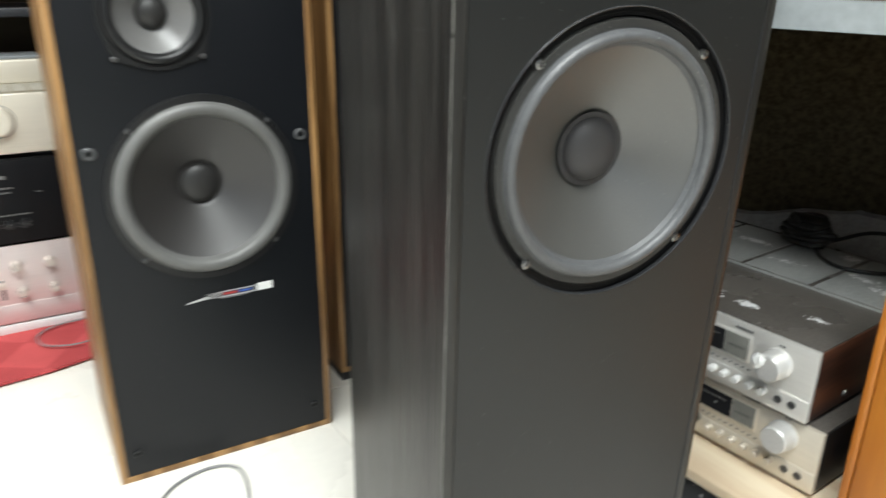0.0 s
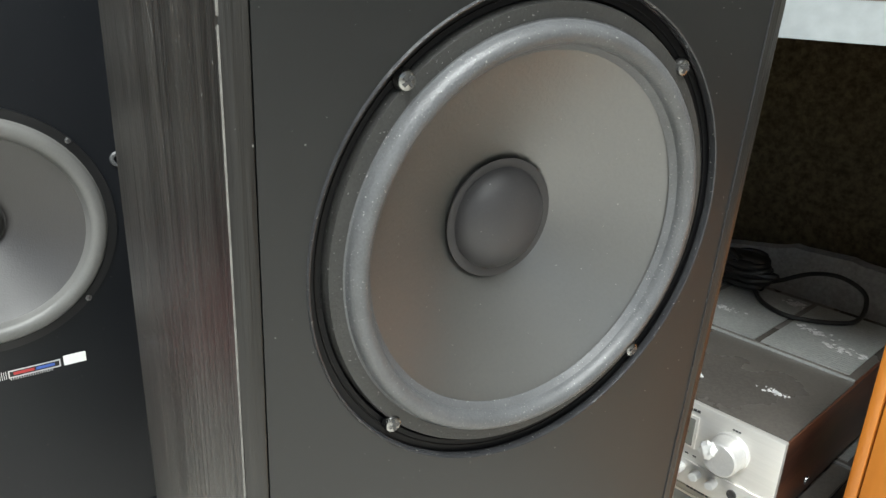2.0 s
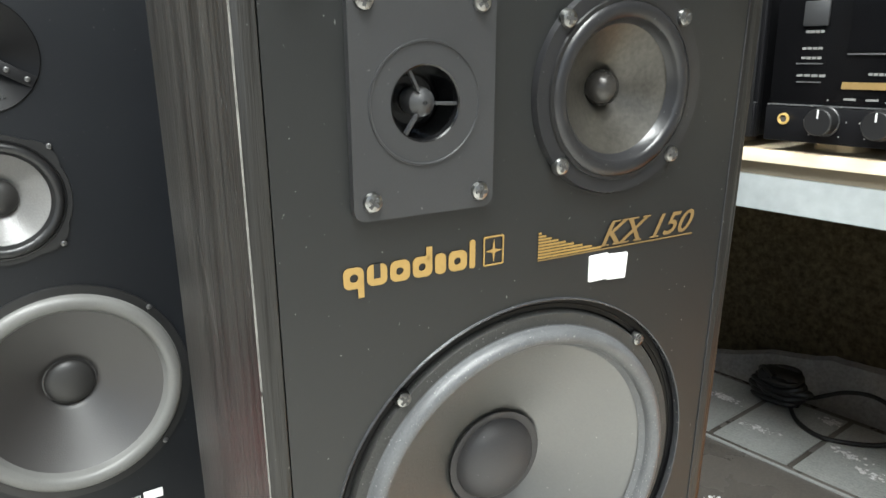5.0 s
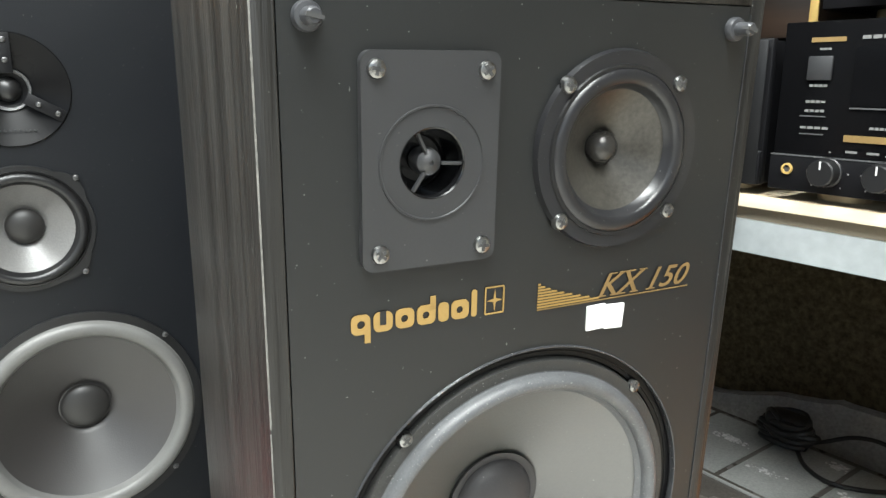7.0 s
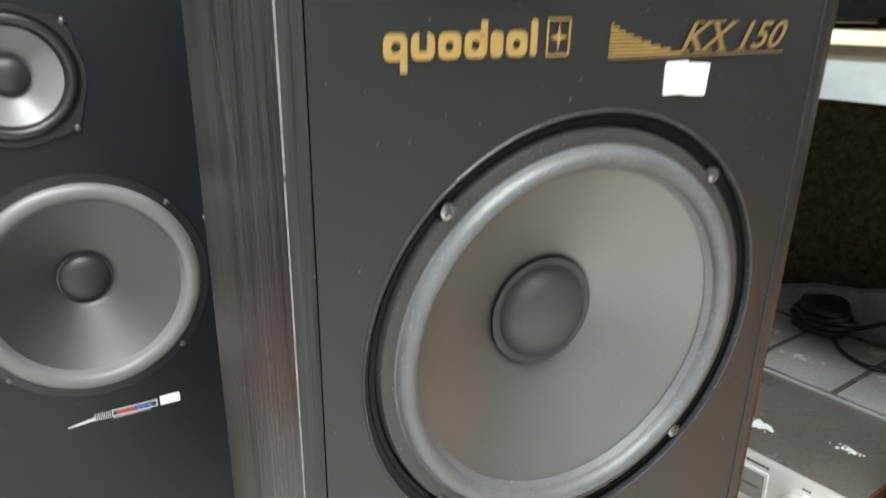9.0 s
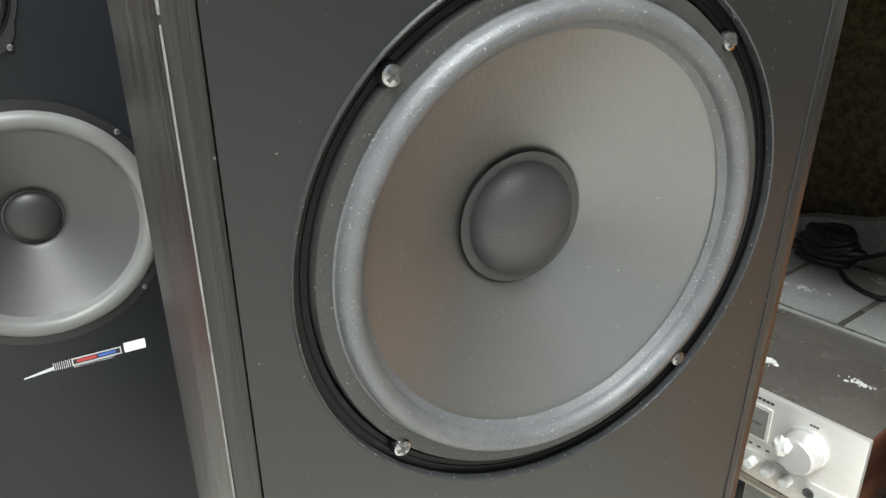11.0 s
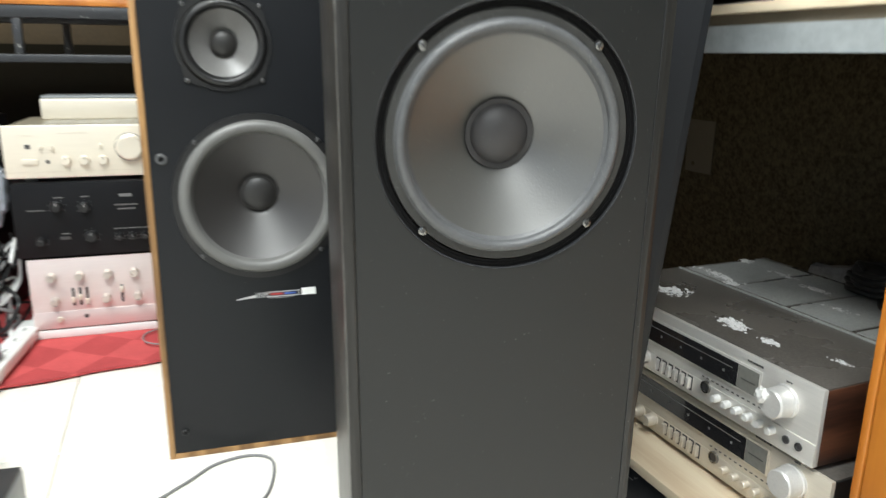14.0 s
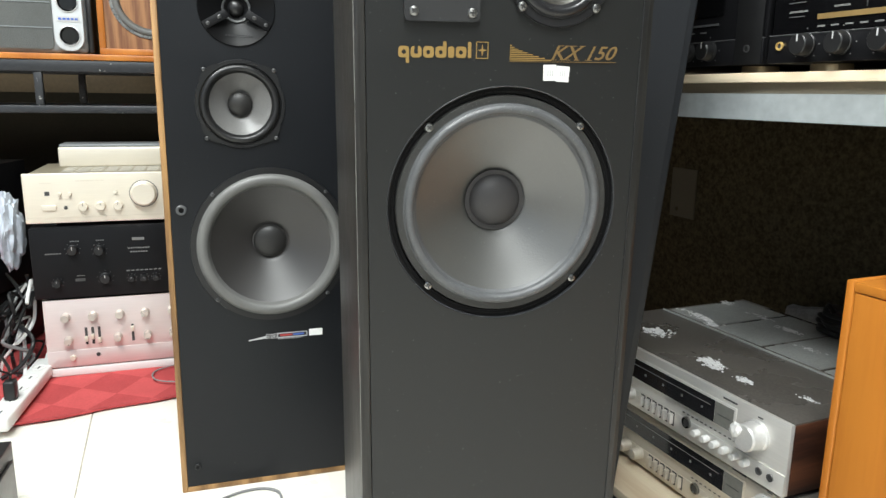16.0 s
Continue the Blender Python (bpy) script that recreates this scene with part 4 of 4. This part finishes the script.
def black_amp(m, label, W=0.43, H=0.170, D=0.36, style=0):
    """A black amplifier, front left foot at the origin."""
    t = thing("amplifier", m, label, "amplifier", "black amplifiers")
    f = 0.012
    part("body", box(0.003, W - 0.003, 0.004, D, f, H - 0.002, 0.002), NAVY, t)
    fp = part("front_panel", box(0, W, -0.006, 0.0038, f, H, 0.0015), PANEL_B if style == 0 else NAVY, t)
    part("lower_panel", box(0, W, -0.012, -0.0062, f, f + 0.038, 0.002), NAVY, t)
    part("edge_line", box(0.001, W - 0.001, -0.0124, -0.0062, f + 0.0385, f + 0.0396), SURR, t)
    for x in (0.06, W - 0.06):
        for y in (0.05, D - 0.05):
            part("foot", lathe([(0.028, -0.006), (0.028, 0.0050), (0.027, 0.006), (0, 0.006)], 0, 0, 32), FOOT, t, "brass-ringed foot").matrix_local = pose(x, y, 0.006, 90, 0, 0)
    if style == 0:
        bars(t, "gold_mark", 0.030, 0.066, 0.1739, 0.0048, -0.0066, GOLD_P, 1)
        bars(t, "pale_print", 0.082, 0.150, 0.1750, 0.0036, -0.0066, PRINT_M, 7, 0.2)
        bars(t, "pale_print", 0.040, 0.052, 0.1643, 0.0022, -0.0066, PRINT_M, 3, 0.2)
        part("power_button", box(0.030, 0.056, -0.0100, -0.0062, 0.132, 0.157, 0.0012), PLATE, t)
        for z, a, b in ((0.1264, 0.033, 0.052), (0.1095, 0.031, 0.052), (0.0998, 0.031, 0.052), (0.0818, 0.028, 0.058)):
            bars(t, "pale_print", a, b, z, 0.0026, -0.0066, PRINT_M, 4, 0.25)
        part("switch_line", box(0.026, 0.054, -0.0072, -0.0062, 0.0934, 0.0946), SURR, t)
        part("switch_line", box(0.028, 0.054, -0.0072, -0.0062, 0.0744, 0.0756), SURR, t)
        w = part("display_window", plate(0.078, W - 0.05, 0.106, 0.165, -0.0078, -0.0062, 0.002), PANEL_B, t)
        part("window_line", box(0.078, W - 0.05, -0.0084, -0.0062, 0.1030, 0.1045), SURR, t)
        bars(t, "pale_print", 0.100, 0.124, 0.0840, 0.0026, -0.0066, PRINT_M, 5, 0.25)
        part("divider", box(0.148, 0.1486, -0.0072, -0.0062, 0.0795, 0.097), SURR, t)
        part("gold_strip", box(0.076, W - 0.06, -0.0078, -0.0062, 0.0690, 0.0760), GOLD_P, t)
        bars(t, "pale_print", 0.082, 0.200, 0.0592, 0.0022, -0.0126, PRINT_M, 6, 0.8)
    else:
        w = part("display_window", plate(0.05, W - 0.09, 0.090, 0.145, -0.0078, -0.0062, 0.002), PANEL_B, t)
        part("bright_strip", box(0.10, W - 0.10, -0.0078, -0.0062, 0.0755, 0.0790), SURR, t)
        bars(t, "pale_print", 0.10, W - 0.12, 0.0655, 0.0022, -0.0126, PRINT_M, 8, 1.2)
        part("end_cap", box(W - 0.055, W - 0.002, -0.0135, -0.0125, f + 0.001, H - 0.002, 0.0004), BLACK, t)
    j = part("phones_socket", lathe([(0.0062, -0.0122), (0.0060, -0.0150), (0.0042, -0.0152), (0.0038, -0.0125), (0, -0.0125)], 0.022 if style == 0 else W - 0.03, 0.036, 24), BRASS if style == 0 else DARKSTEEL, t)
    part("jack_hole", lathe([(0.0036, -0.0130), (0, -0.0130)], 0.022 if style == 0 else W - 0.03, 0.036, 16), PRINT_D, j)
    xs = (0.066, 0.122, 0.185, 0.26, 0.33) if style == 0 else (0.06, 0.11, 0.22, 0.27, W - 0.11)
    for x in xs:
        knob(t, x, 0.036, -0.012, 0.0150, 0.018, BLACK)
        part("knob_marks", join(*[box(x + 0.0215 * math.sin(radians(a)) - 0.0008, x + 0.0215 * math.sin(radians(a)) + 0.0008, -0.0126, -0.0118, 0.036 + 0.0215 * math.cos(radians(a)) - 0.0008, 0.036 + 0.0215 * math.cos(radians(a)) + 0.0008) for a in range(-135, 136, 45)]), PRINT_M, t)
    return t


black_amp(BAY @ pose(-0.116, 0.004, 0.8522), "black amplifier with gold print and brass feet on the shelf", H=0.193)
black_amp(BAY @ pose(-0.562, 0.010, 0.8522), "black amplifier with large end cap beside another", H=0.178, style=1)
black_amp(BAY @ pose(-0.085, 0.02, 1.0456), "black component stacked on an amplifier", H=0.12, style=1)
wc = thing("wooden_case", BAY @ pose(-0.50, 0.03, 1.0306), "dark brown wooden audio case lying on an amplifier", "audio case")
part("body", box(0, 0.40, 0, 0.3, 0, 0.11, 0.004), WENGE, wc)
part("trim", box(0.392, 0.402, -0.003, 0.0, 0.002, 0.108, 0.001), BRASS, wc)
cd = thing("card", BAY @ pose(-0.93, 0.577, 0.545), "grey-brown card with a small hole fixed to the wall", "card")
part("sheet", plate(-0.05, 0.05, -0.07, 0.07, -0.003, 0.0, 0.002, [(-0.022, -0.048, 0.007)], 20), CARD_D, cd)
wbx = thing("wall_box", BAY @ pose(-0.02, 0.535, 0.50), "small black box with a pale line on the wall", "box")
part("body", box(-0.02, 0.20, -0.015, 0.043, 0, 0.16, 0.003), GLOSS, wbx)
bars(wbx, "pale_line", 0.01, 0.05, 0.075, 0.003, -0.0154, PRINT)

# ---- amplifier stack on the rug ----
rug = thing("rug", pose(-1.0, 1.33, 0.0, 0, 0, 45), "red woven rug with darker diamond pattern", "rug")
rb = bmesh.new()
bmesh.ops.create_grid(rb, x_segments=70, y_segments=40, size=0.5)
for v in rb.verts:
    v.co = Vector((v.co.x * 2.2 - 0.25, 0.50 + v.co.y * 1.02 - 0.0, 0.004 + 0.005 * (0.5 + noise.noise(v.co * 5))))
    if v.co.y < 0.0:
        v.co.y += 0.008 * noise.noise(v.co * 9)
ext = bmesh.ops.extrude_face_region(rb, geom=rb.faces[:])
bmesh.ops.translate(rb, verts=[g for g in ext["geom"] if isinstance(g, bmesh.types.BMVert)], vec=(0, 0, 0.006))
bmesh.ops.recalc_face_normals(rb, faces=rb.faces[:])
part("weave", rb, RUG, rug)
base = thing("base_board", STACK @ pose(0, 0, 0.013), "white board under the amplifier stack", "board")
part("slab", box(0, 0.46, -0.008, 0.36, 0, 0.024, 0.003), WPLASTIC, base)

pk = thing("amplifier", STACK @ pose(0.012, 0, 0.0372), "pale rose-silver amplifier with many small knobs", "amplifier", "stacked amplifiers")
part("body", box(0.004, 0.426, 0.004, 0.34, 0.006, 0.194, 0.002), BLACK, pk)
part("front_panel", box(0, 0.43, -0.006, 0.0038, 0.004, 0.199, 0.0015), PINK, pk)
part("lower_strip", box(0, 0.43, -0.0085, -0.0061, 0.004, 0.052, 0.001), PINK, pk)
for x in (0.055, 0.125, 0.195, 0.262, 0.335):
    knob(pk, x, 0.150, -0.006, 0.0115, 0.022, KNOB_S)
for x in (0.058, 0.186, 0.266, 0.335):
    knob(pk, x, 0.082, -0.006, 0.0110, 0.022, KNOB_S)
for x, zz in ((0.104, 0.084), (0.121, 0.090), (0.138, 0.078), (0.226, 0.104)):
    s = part("slot", box(x - 0.0035, x + 0.0035, -0.0066, -0.0058, 0.066, 0.116), PRINT_D, pk)
    part("slide_lever", box(x - 0.004, x + 0.004, -0.020, -0.0062, zz - 0.007, zz + 0.007, 0.001), CREAM, s)
knob(pk, 0.065, 0.030, -0.0085, 0.0075, 0.008, CREAM, False, "round_button")
part("jack_hole", lathe([(0.006, -0.0088), (0.0055, -0.0095), (0, -0.0092)], 0.131, 0.034, 16), PRINT_D, pk)
for x in (0.05, 0.38):
    part("foot", box(x - 0.015, x + 0.015, 0.02, 0.05, 0, 0.006), RUBBER, pk)
    part("foot", box(x - 0.015, x + 0.015, 0.27, 0.30, 0, 0.006), RUBBER, pk)

bk = thing("amplifier", STACK @ pose(-0.004, 0, 0.2365), "black amplifier with pale lettering bars in a stack", "amplifier", "stacked amplifiers")
part("body", box(0.004, 0.426, 0.004, 0.34, 0.01, 0.200, 0.002), BLACK, bk)
part("front_panel", box(0, 0.43, -0.006, 0.0038, 0.006, 0.204, 0.0015), NAVY, bk)
part("lid", box(0.002, 0.428, 0.004, 0.34, 0.2002, 0.2062, 0.001), BLACK, bk)
for x, z, r in ((0.105, 0.142, 0.013), (0.172, 0.138, 0.013), (0.060, 0.050, 0.010), (0.182, 0.058, 0.014), (0.250, 0.052, 0.008), (0.283, 0.052, 0.008), (0.315, 0.052, 0.008)):
    knob(bk, x, z, -0.006, r, 0.018, BLACK)
    part("knob_marks", join(*[box(x + r * 1.5 * math.sin(radians(a)) - 0.0009, x + r * 1.5 * math.sin(radians(a)) + 0.0009, -0.0066, -0.0058, z + r * 1.5 * math.cos(radians(a)) - 0.0009, z + r * 1.5 * math.cos(radians(a)) + 0.0009) for a in range(-120, 121, 40)]), PRINT_M, bk)
for x0, x1, z, h, n in ((0.258, 0.290, 0.166, 0.008, 1), (0.246, 0.302, 0.140, 0.004, 9), (0.252, 0.296, 0.129, 0.004, 7), (0.035, 0.075, 0.133, 0.003, 6), (0.238, 0.33, 0.075, 0.003, 8), (0.10, 0.122, 0.166, 0.003, 4), (0.165, 0.185, 0.166, 0.003, 4), (0.11, 0.13, 0.068, 0.003, 4), (0.35, 0.36, 0.125, 0.003, 3)):
    bars(bk, "pale_print", x0, x1, z, h, -0.0066, PRINT_M, n, 0.5)
part("slot", box(0.105, 0.130, -0.0070, -0.0058, 0.052, 0.060), PRINT_D, bk)
for x in (0.05, 0.38):
    part("foot", box(x - 0.015, x + 0.015, 0.02, 0.05, 0, 0.0098), RUBBER, bk)
    part("foot", box(x - 0.015, x + 0.015, 0.27, 0.30, 0, 0.0098), RUBBER, bk)

gd = thing("amplifier", STACK @ pose(-0.006, -0.004, 0.4432), "champagne gold amplifier with large volume knob", "amplifier", "stacked amplifiers")
part("body", box(0.004, 0.426, 0.004, 0.33, 0.012, 0.142, 0.002), CREAM, gd)
part("front_panel", box(0, 0.43, -0.006, 0.0038, 0.012, 0.148, 0.003, 3), CREAM, gd)
part("front_line", box(0.002, 0.428, -0.0068, -0.0058, 0.028, 0.0290), SILVER_D, gd)
tp = part("vent_top", box(0.01, 0.42, 0.012, 0.32, 0.1422, 0.1450, 0.001), CHAMP_D, gd)
for i in range(9):
    part("vent_slot", join(*[box(0.085 + i * 0.037, 0.085 + i * 0.037 + 0.030, 0.06 + 0.012 * k, 0.067 + 0.012 * k, 0.1447, 0.1456) for k in range(17)]), VENT_L, tp)
kn = knob(gd, 0.300, 0.088, -0.006, 0.0330, 0.022, CREAM, False, "volume_knob")
part("knob_ring", lathe([(0.0375, -0.0058), (0.0375, -0.0072), (0.0358, -0.0072), (0.0358, -0.0058)], 0.300, 0.088, 40), PEG, kn)
for x in (0.144, 0.188, 0.232):
    knob(gd, x, 0.056, -0.006, 0.0120, 0.014, CREAM)
part("power_button", box(0.042, 0.078, -0.0105, -0.0062, 0.048, 0.062, 0.001), CREAM, gd)
part("lamp_window", box(0.052, 0.064, -0.0068, -0.0060, 0.088, 0.099), PRINT_D, gd)
for x, z, r in ((0.088, 0.091, 0.0050), (0.113, 0.091, 0.0050), (0.228, 0.094, 0.0045)):
    knob(gd, x, z, -0.006, r, 0.008, CREAM, False, "small_button")
part("jack_hole", lathe([(0.0052, -0.0062), (0.0048, -0.0070), (0, -0.0068)], 0.101, 0.054, 16), PRINT_D, gd)
for x0, x1, z in ((0.042, 0.070, 0.122), (0.13, 0.20, 0.127), (0.085, 0.12, 0.078)):
    bars(gd, "faint_print", x0, x1, z, 0.0028, -0.0064, SILVER_D, 6, 0.3)
for x in (0.05, 0.38):
    for y in (0.03, 0.27):
        part("foot", box(x - 0.015, x + 0.015, y, y + 0.03, 0, 0.0118), RUBBER, gd)
sl = thing("cream_case", STACK @ pose(0.055, 0.19, 0.5884), "cream plastic audio case lying on an amplifier", "audio case")
part("body", box(0, 0.36, 0, 0.125, 0, 0.058, 0.005, 3), CREAM, sl)
part("lid", box(0.004, 0.356, 0.004, 0.12, 0.0582, 0.066, 0.002), BOOM, sl)

for z, h, dx in ((0.012, 0.20, 0.0), (0.2122, 0.19, 0.012), (0.4024, 0.19, -0.01)):
    t = thing("amplifier", STACK @ pose(-0.585 + dx, 0.20, z, 0, 0, -16), "dull black amplifier in a shaded stack", "amplifier", "shaded black amplifiers")
    part("body", box(0, 0.43, 0.004, 0.36, 0.008, h, 0.002), NAVY, t)
    part("front_panel", box(0, 0.43, -0.005, 0.0038, 0.006, h - 0.002, 0.002), BLACK, t)
    part("edge_line", box(0.002, 0.428, -0.0056, -0.0048, h * 0.48, h * 0.48 + 0.003), SURR, t)
    for x in (0.05, 0.12, 0.30, 0.37):
        knob(t, x, h * 0.3, -0.005, 0.012, 0.015, BLACK)
    part("foot", box(0.03, 0.06, 0.02, 0.05, 0, 0.0078), RUBBER, t)
    part("foot", box(0.37, 0.40, 0.02, 0.05, 0, 0.0078), RUBBER, t)
    part("foot", box(0.2, 0.23, 0.3, 0.33, 0, 0.0078), RUBBER, t)


def cable_pile():
    rs = random.Random(8)
    t = thing("cable_pile", STACK @ pose(-0.07, 0.10, 0.012), "tangle of black and white cables beside the stack", "cables")
    for i in range(9):
        pts = [(rs.uniform(-0.05, 0.04), rs.uniform(-0.10, 0.12), 0.006 + 0.29 * min(1, k / 5) * rs.uniform(0.5, 1)) for k in range(7)]
        pts[0] = (rs.uniform(-0.05, 0.03), rs.uniform(-0.12, 0.0), 0.006)
        part("strand", cord(pts, rs.uniform(0.003, 0.006)), (CORD, WPLASTIC, CORD, CORD_G)[i % 4], t)
    bg = bmesh.new()
    bmesh.ops.create_icosphere(bg, subdivisions=4, radius=1)
    for v in bg.verts:
        d = 1 + 0.30 * noise.noise(v.co * 2.6) + 0.14 * noise.noise(v.co * 7)
        v.co = Vector((v.co.x * 0.034 * d, v.co.y * 0.06 * d, 0.405 + v.co.z * 0.105 * d))
    b = thing("plastic_bag", STACK @ pose(-0.07, 0.10, 0.012), "crumpled pale plastic bag on a cable tangle", "bag")
    part("film", bg, BAG, b)


cable_pile()
ps = thing("power_strip", pose(-1.125, 1.20, 0.018, 0, 0, 118), "white power strip with a black plug on the rug", "power strip")
part("body", box(-0.06, 0.36, -0.028, 0.028, 0, 0.034, 0.006, 3), WPLASTIC, ps)
for k in range(5):
    s = part("socket", lathe([(0.019, 0), (0.019, -0.0015), (0.016, -0.0018), (0.0155, 0.0), (0, 0.0)], 0, 0, 24), WPLASTIC, ps)
    s.matrix_local = pose(-0.02 + k * 0.075, 0, 0.0344, -90, 0, 0)
    h = part("pin_hole", box(-0.010, 0.010, -0.0006, 0.0002, -0.002, 0.002), PRINT_D, s)
part("plug", join(box(0.045, 0.075, -0.014, 0.014, 0.036, 0.085, 0.006, 3), cord([(0.06, 0, 0.08), (0.06, 0.0, 0.12), (0.05, 0.03, 0.16), (0.02, 0.10, 0.10), (0.0, 0.16, 0.03)], 0.004)), CORD, ps)
part("lead", cord([(0.35, 0, 0.018), (0.40, 0.01, 0.03), (0.44, -0.02, 0.09), (0.47, -0.03, 0.16), (0.50, 0.02, 0.10), (0.56, 0.06, 0.01)], 0.0055), WPLASTIC, ps, "white mains lead")

# ---- steel rack with small speakers ----
rk = thing("steel_rack", STACK @ pose(0, 0.22, 0), "black steel tube rack with chipped paint", "rack")
for z0, z1 in ((0.862, 0.896), (0.744, 0.766)):
    part("rail", box(-1.1, 1.2, 0, 0.03, z0, z1, 0.003), TUBE, rk)
    part("rail", box(-1.1, 1.2, 0.42, 0.45, z0, z1, 0.003), TUBE, rk)
for x in (0.005, 0.62, -0.62):
    part("strut", box(x, x + 0.022, 0.004, 0.026, 0.7662, 0.8618, 0.002), TUBE, rk)
    part("strut", box(x + 0.06, x + 0.082, 0.424, 0.446, 0.7662, 0.8618, 0.002), TUBE, rk)
for x in (-1.10, 1.17):
    part("post", box(x, x + 0.03, 0.0302, 0.06, 0, 0.862, 0.003), TUBE, rk)
    part("post", box(x, x + 0.03, 0.39, 0.4198, 0, 0.862, 0.003), TUBE, rk)
rbd = thing("rack_board", STACK @ pose(0, 0.22, 0.8965), "orange-brown wooden board on the rack", "shelf")
part("board", box(-1.1, 1.2, -0.004, 0.46, 0, 0.017, 0.002), ORANGE, rbd)
bb = thing("stereo_box", STACK @ pose(-0.52, 0.235, 0.914), "grey plastic stereo loudspeaker with mesh front", "loudspeaker")
part("body", box(0, 0.675, 0.004, 0.2, 0, 0.24, 0.014, 3), BOOM, bb)
part("grille", plate(0.10, 0.585, 0.012, 0.225, -0.002, 0.006, 0.012), MESHG, bb)
part("end_side", box(0.676, 0.690, 0.008, 0.195, 0.004, 0.236, 0.004), BLACK, bb)
ep = part("end_panel", plate(0.590, 0.667, 0.008, 0.190, -0.010, 0.006, 0.036), BOOM_S, bb, "silver end panel with two ports")
for zp in (0.050, 0.143):
    pt = part("port", lathe([(0.0255, -0.0102), (0.0245, -0.0135), (0.0215, -0.0120), (0.0205, -0.0104), (0, -0.0104)], 0.6295, zp, 40), GLOSS, ep)
    part("port_lip", lathe([(0.0290, -0.0102), (0.0280, -0.0135), (0.0262, -0.0140), (0.0254, -0.0104)], 0.6295, zp, 40), BOOM_S, pt)
part("blue_label", box(0.600, 0.659, -0.0125, -0.0102, 0.089, 0.104), PRINT, ep)
bars(ep, "label_print", 0.604, 0.655, 0.0965, 0.006, -0.0128, BLUEP, 5, 0.3)
part("grille_bar", join(box(0.10, 0.585, -0.004, -0.0022, 0.070, 0.073), box(0.10, 0.585, -0.004, -0.0022, 0.140, 0.143), box(0.33, 0.333, -0.0045, -0.0022, 0.012, 0.225)), BOOM, bb)
ws = thing("bookshelf_speaker", STACK @ pose(0.186, 0.225, 0.914), "small wooden speaker with pale driver ring", "loudspeaker")
part("frame", join(box(0, 0.30, 0, 0.22, 0, 0.018, 0.002), box(0, 0.018, 0, 0.22, 0.018, 0.30, 0.002), box(0.282, 0.30, 0, 0.22, 0.018, 0.30, 0.002), box(0, 0.30, 0, 0.22, 0.3002, 0.318, 0.002)), ORANGE, ws)
part("front_panel", box(0.018, 0.282, 0.008, 0.03, 0.018, 0.30), ZEBRA, ws, "striped brown veneer front")
driver(ws, "driver", 0.150, 0.165, 0.118, 0.007, 0.108, 0.090, 0.006, 0.03, 0.028, 0.01, (STEEL, FOAM, CONE_L, CAP_L), 0.003, 56)

# ---- foreground boxes and floor cable ----
fg = thing("amplifier", pose(-0.80, 0.917, 0.004, 0, 0, 31), "black amplifier with metal edge trim on the floor", "amplifier")
part("body", box(-0.43, 0, -0.34, 0, 0.008, 0.150, 0.002), BLACK, fg)
part("side_trim", box(0.0002, 0.006, -0.33, -0.02, 0.03, 0.12, 0.002), DARKSTEEL, fg)
part("front_panel", box(-0.435, 0.004, -0.352, -0.3402, 0.01, 0.148, 0.002), DARKSTEEL, fg)
bars(fg, "faint_mark", -0.10, -0.06, 0.0, 0.001, -0.1, PRINT, 3).matrix_local = pose(0, -0.06, 0.1505, 90, 0, 0)
for x in (-0.40, -0.04):
    part("foot", box(x - 0.015, x + 0.015, -0.31, -0.28, 0, 0.0078), RUBBER, fg)
    part("foot", box(x - 0.015, x + 0.015, -0.06, -0.03, 0, 0.0078), RUBBER, fg)
f2 = thing("grey_box", pose(-0.640, 0.83, 0.0, 0, 0, 31), "small grey metal box on the floor", "box")
part("body", box(-0.09, 0, -0.16, 0, 0, 0.105, 0.003), BOOM, f2)
part("lid", box(-0.088, -0.002, -0.158, -0.002, 0.1052, 0.110, 0.001), PLATE, f2)
fc = thing("floor_cable", pose(0, 0, 0), "thin grey cable looped on the tiles", "cable")
part("cord", cord([(-0.62, 0.80, 0.0035), (-0.50, 0.90, 0.0035), (-0.462, 1.0, 0.0035), (-0.445, 1.075, 0.0035), (-0.40, 1.125, 0.0035), (-0.35, 1.125, 0.0035), (-0.312, 1.06, 0.0035), (-0.30, 0.99, 0.0035), (-0.34, 0.93, 0.0035), (-0.40, 0.93, 0.0035)], 0.0028, 8, 10), CORD_G, fc)
rc = thing("rug_cable", STACK @ pose(0.30, -0.07, 0.019), "thin pale cable loop on the rug", "cable")
part("cord", cord([(0.10, 0.05, 0.003), (0.03, 0.04, 0.003), (-0.01, 0.0, 0.003), (0.0, -0.06, 0.003), (0.06, -0.09, 0.003), (0.12, -0.08, 0.003)], 0.0022), CORD_G, rc)

# ---- floor tiles ----
S = 0.60
tile_mesh = to_mesh("tile", box(-S / 2 + 0.0012, S / 2 - 0.0012, -S / 2 + 0.0012, S / 2 - 0.0012, -0.01, 0.0, 0.0012, 1), TILE)
GRID = pose(-0.817, 1.10, 0, 0, 0, 36)
for i in range(-9, 10):
    for j in range(-11, 9):
        m = GRID @ pose((i + 0.5) * S, (j + 0.35) * S, 0)
        if -3.65 < m.translation.x < 2.65 and -3.45 < m.translation.y < 4.25:
            o = new("tile", tile_mesh)
            o.matrix_world = m
            o.parent = floor
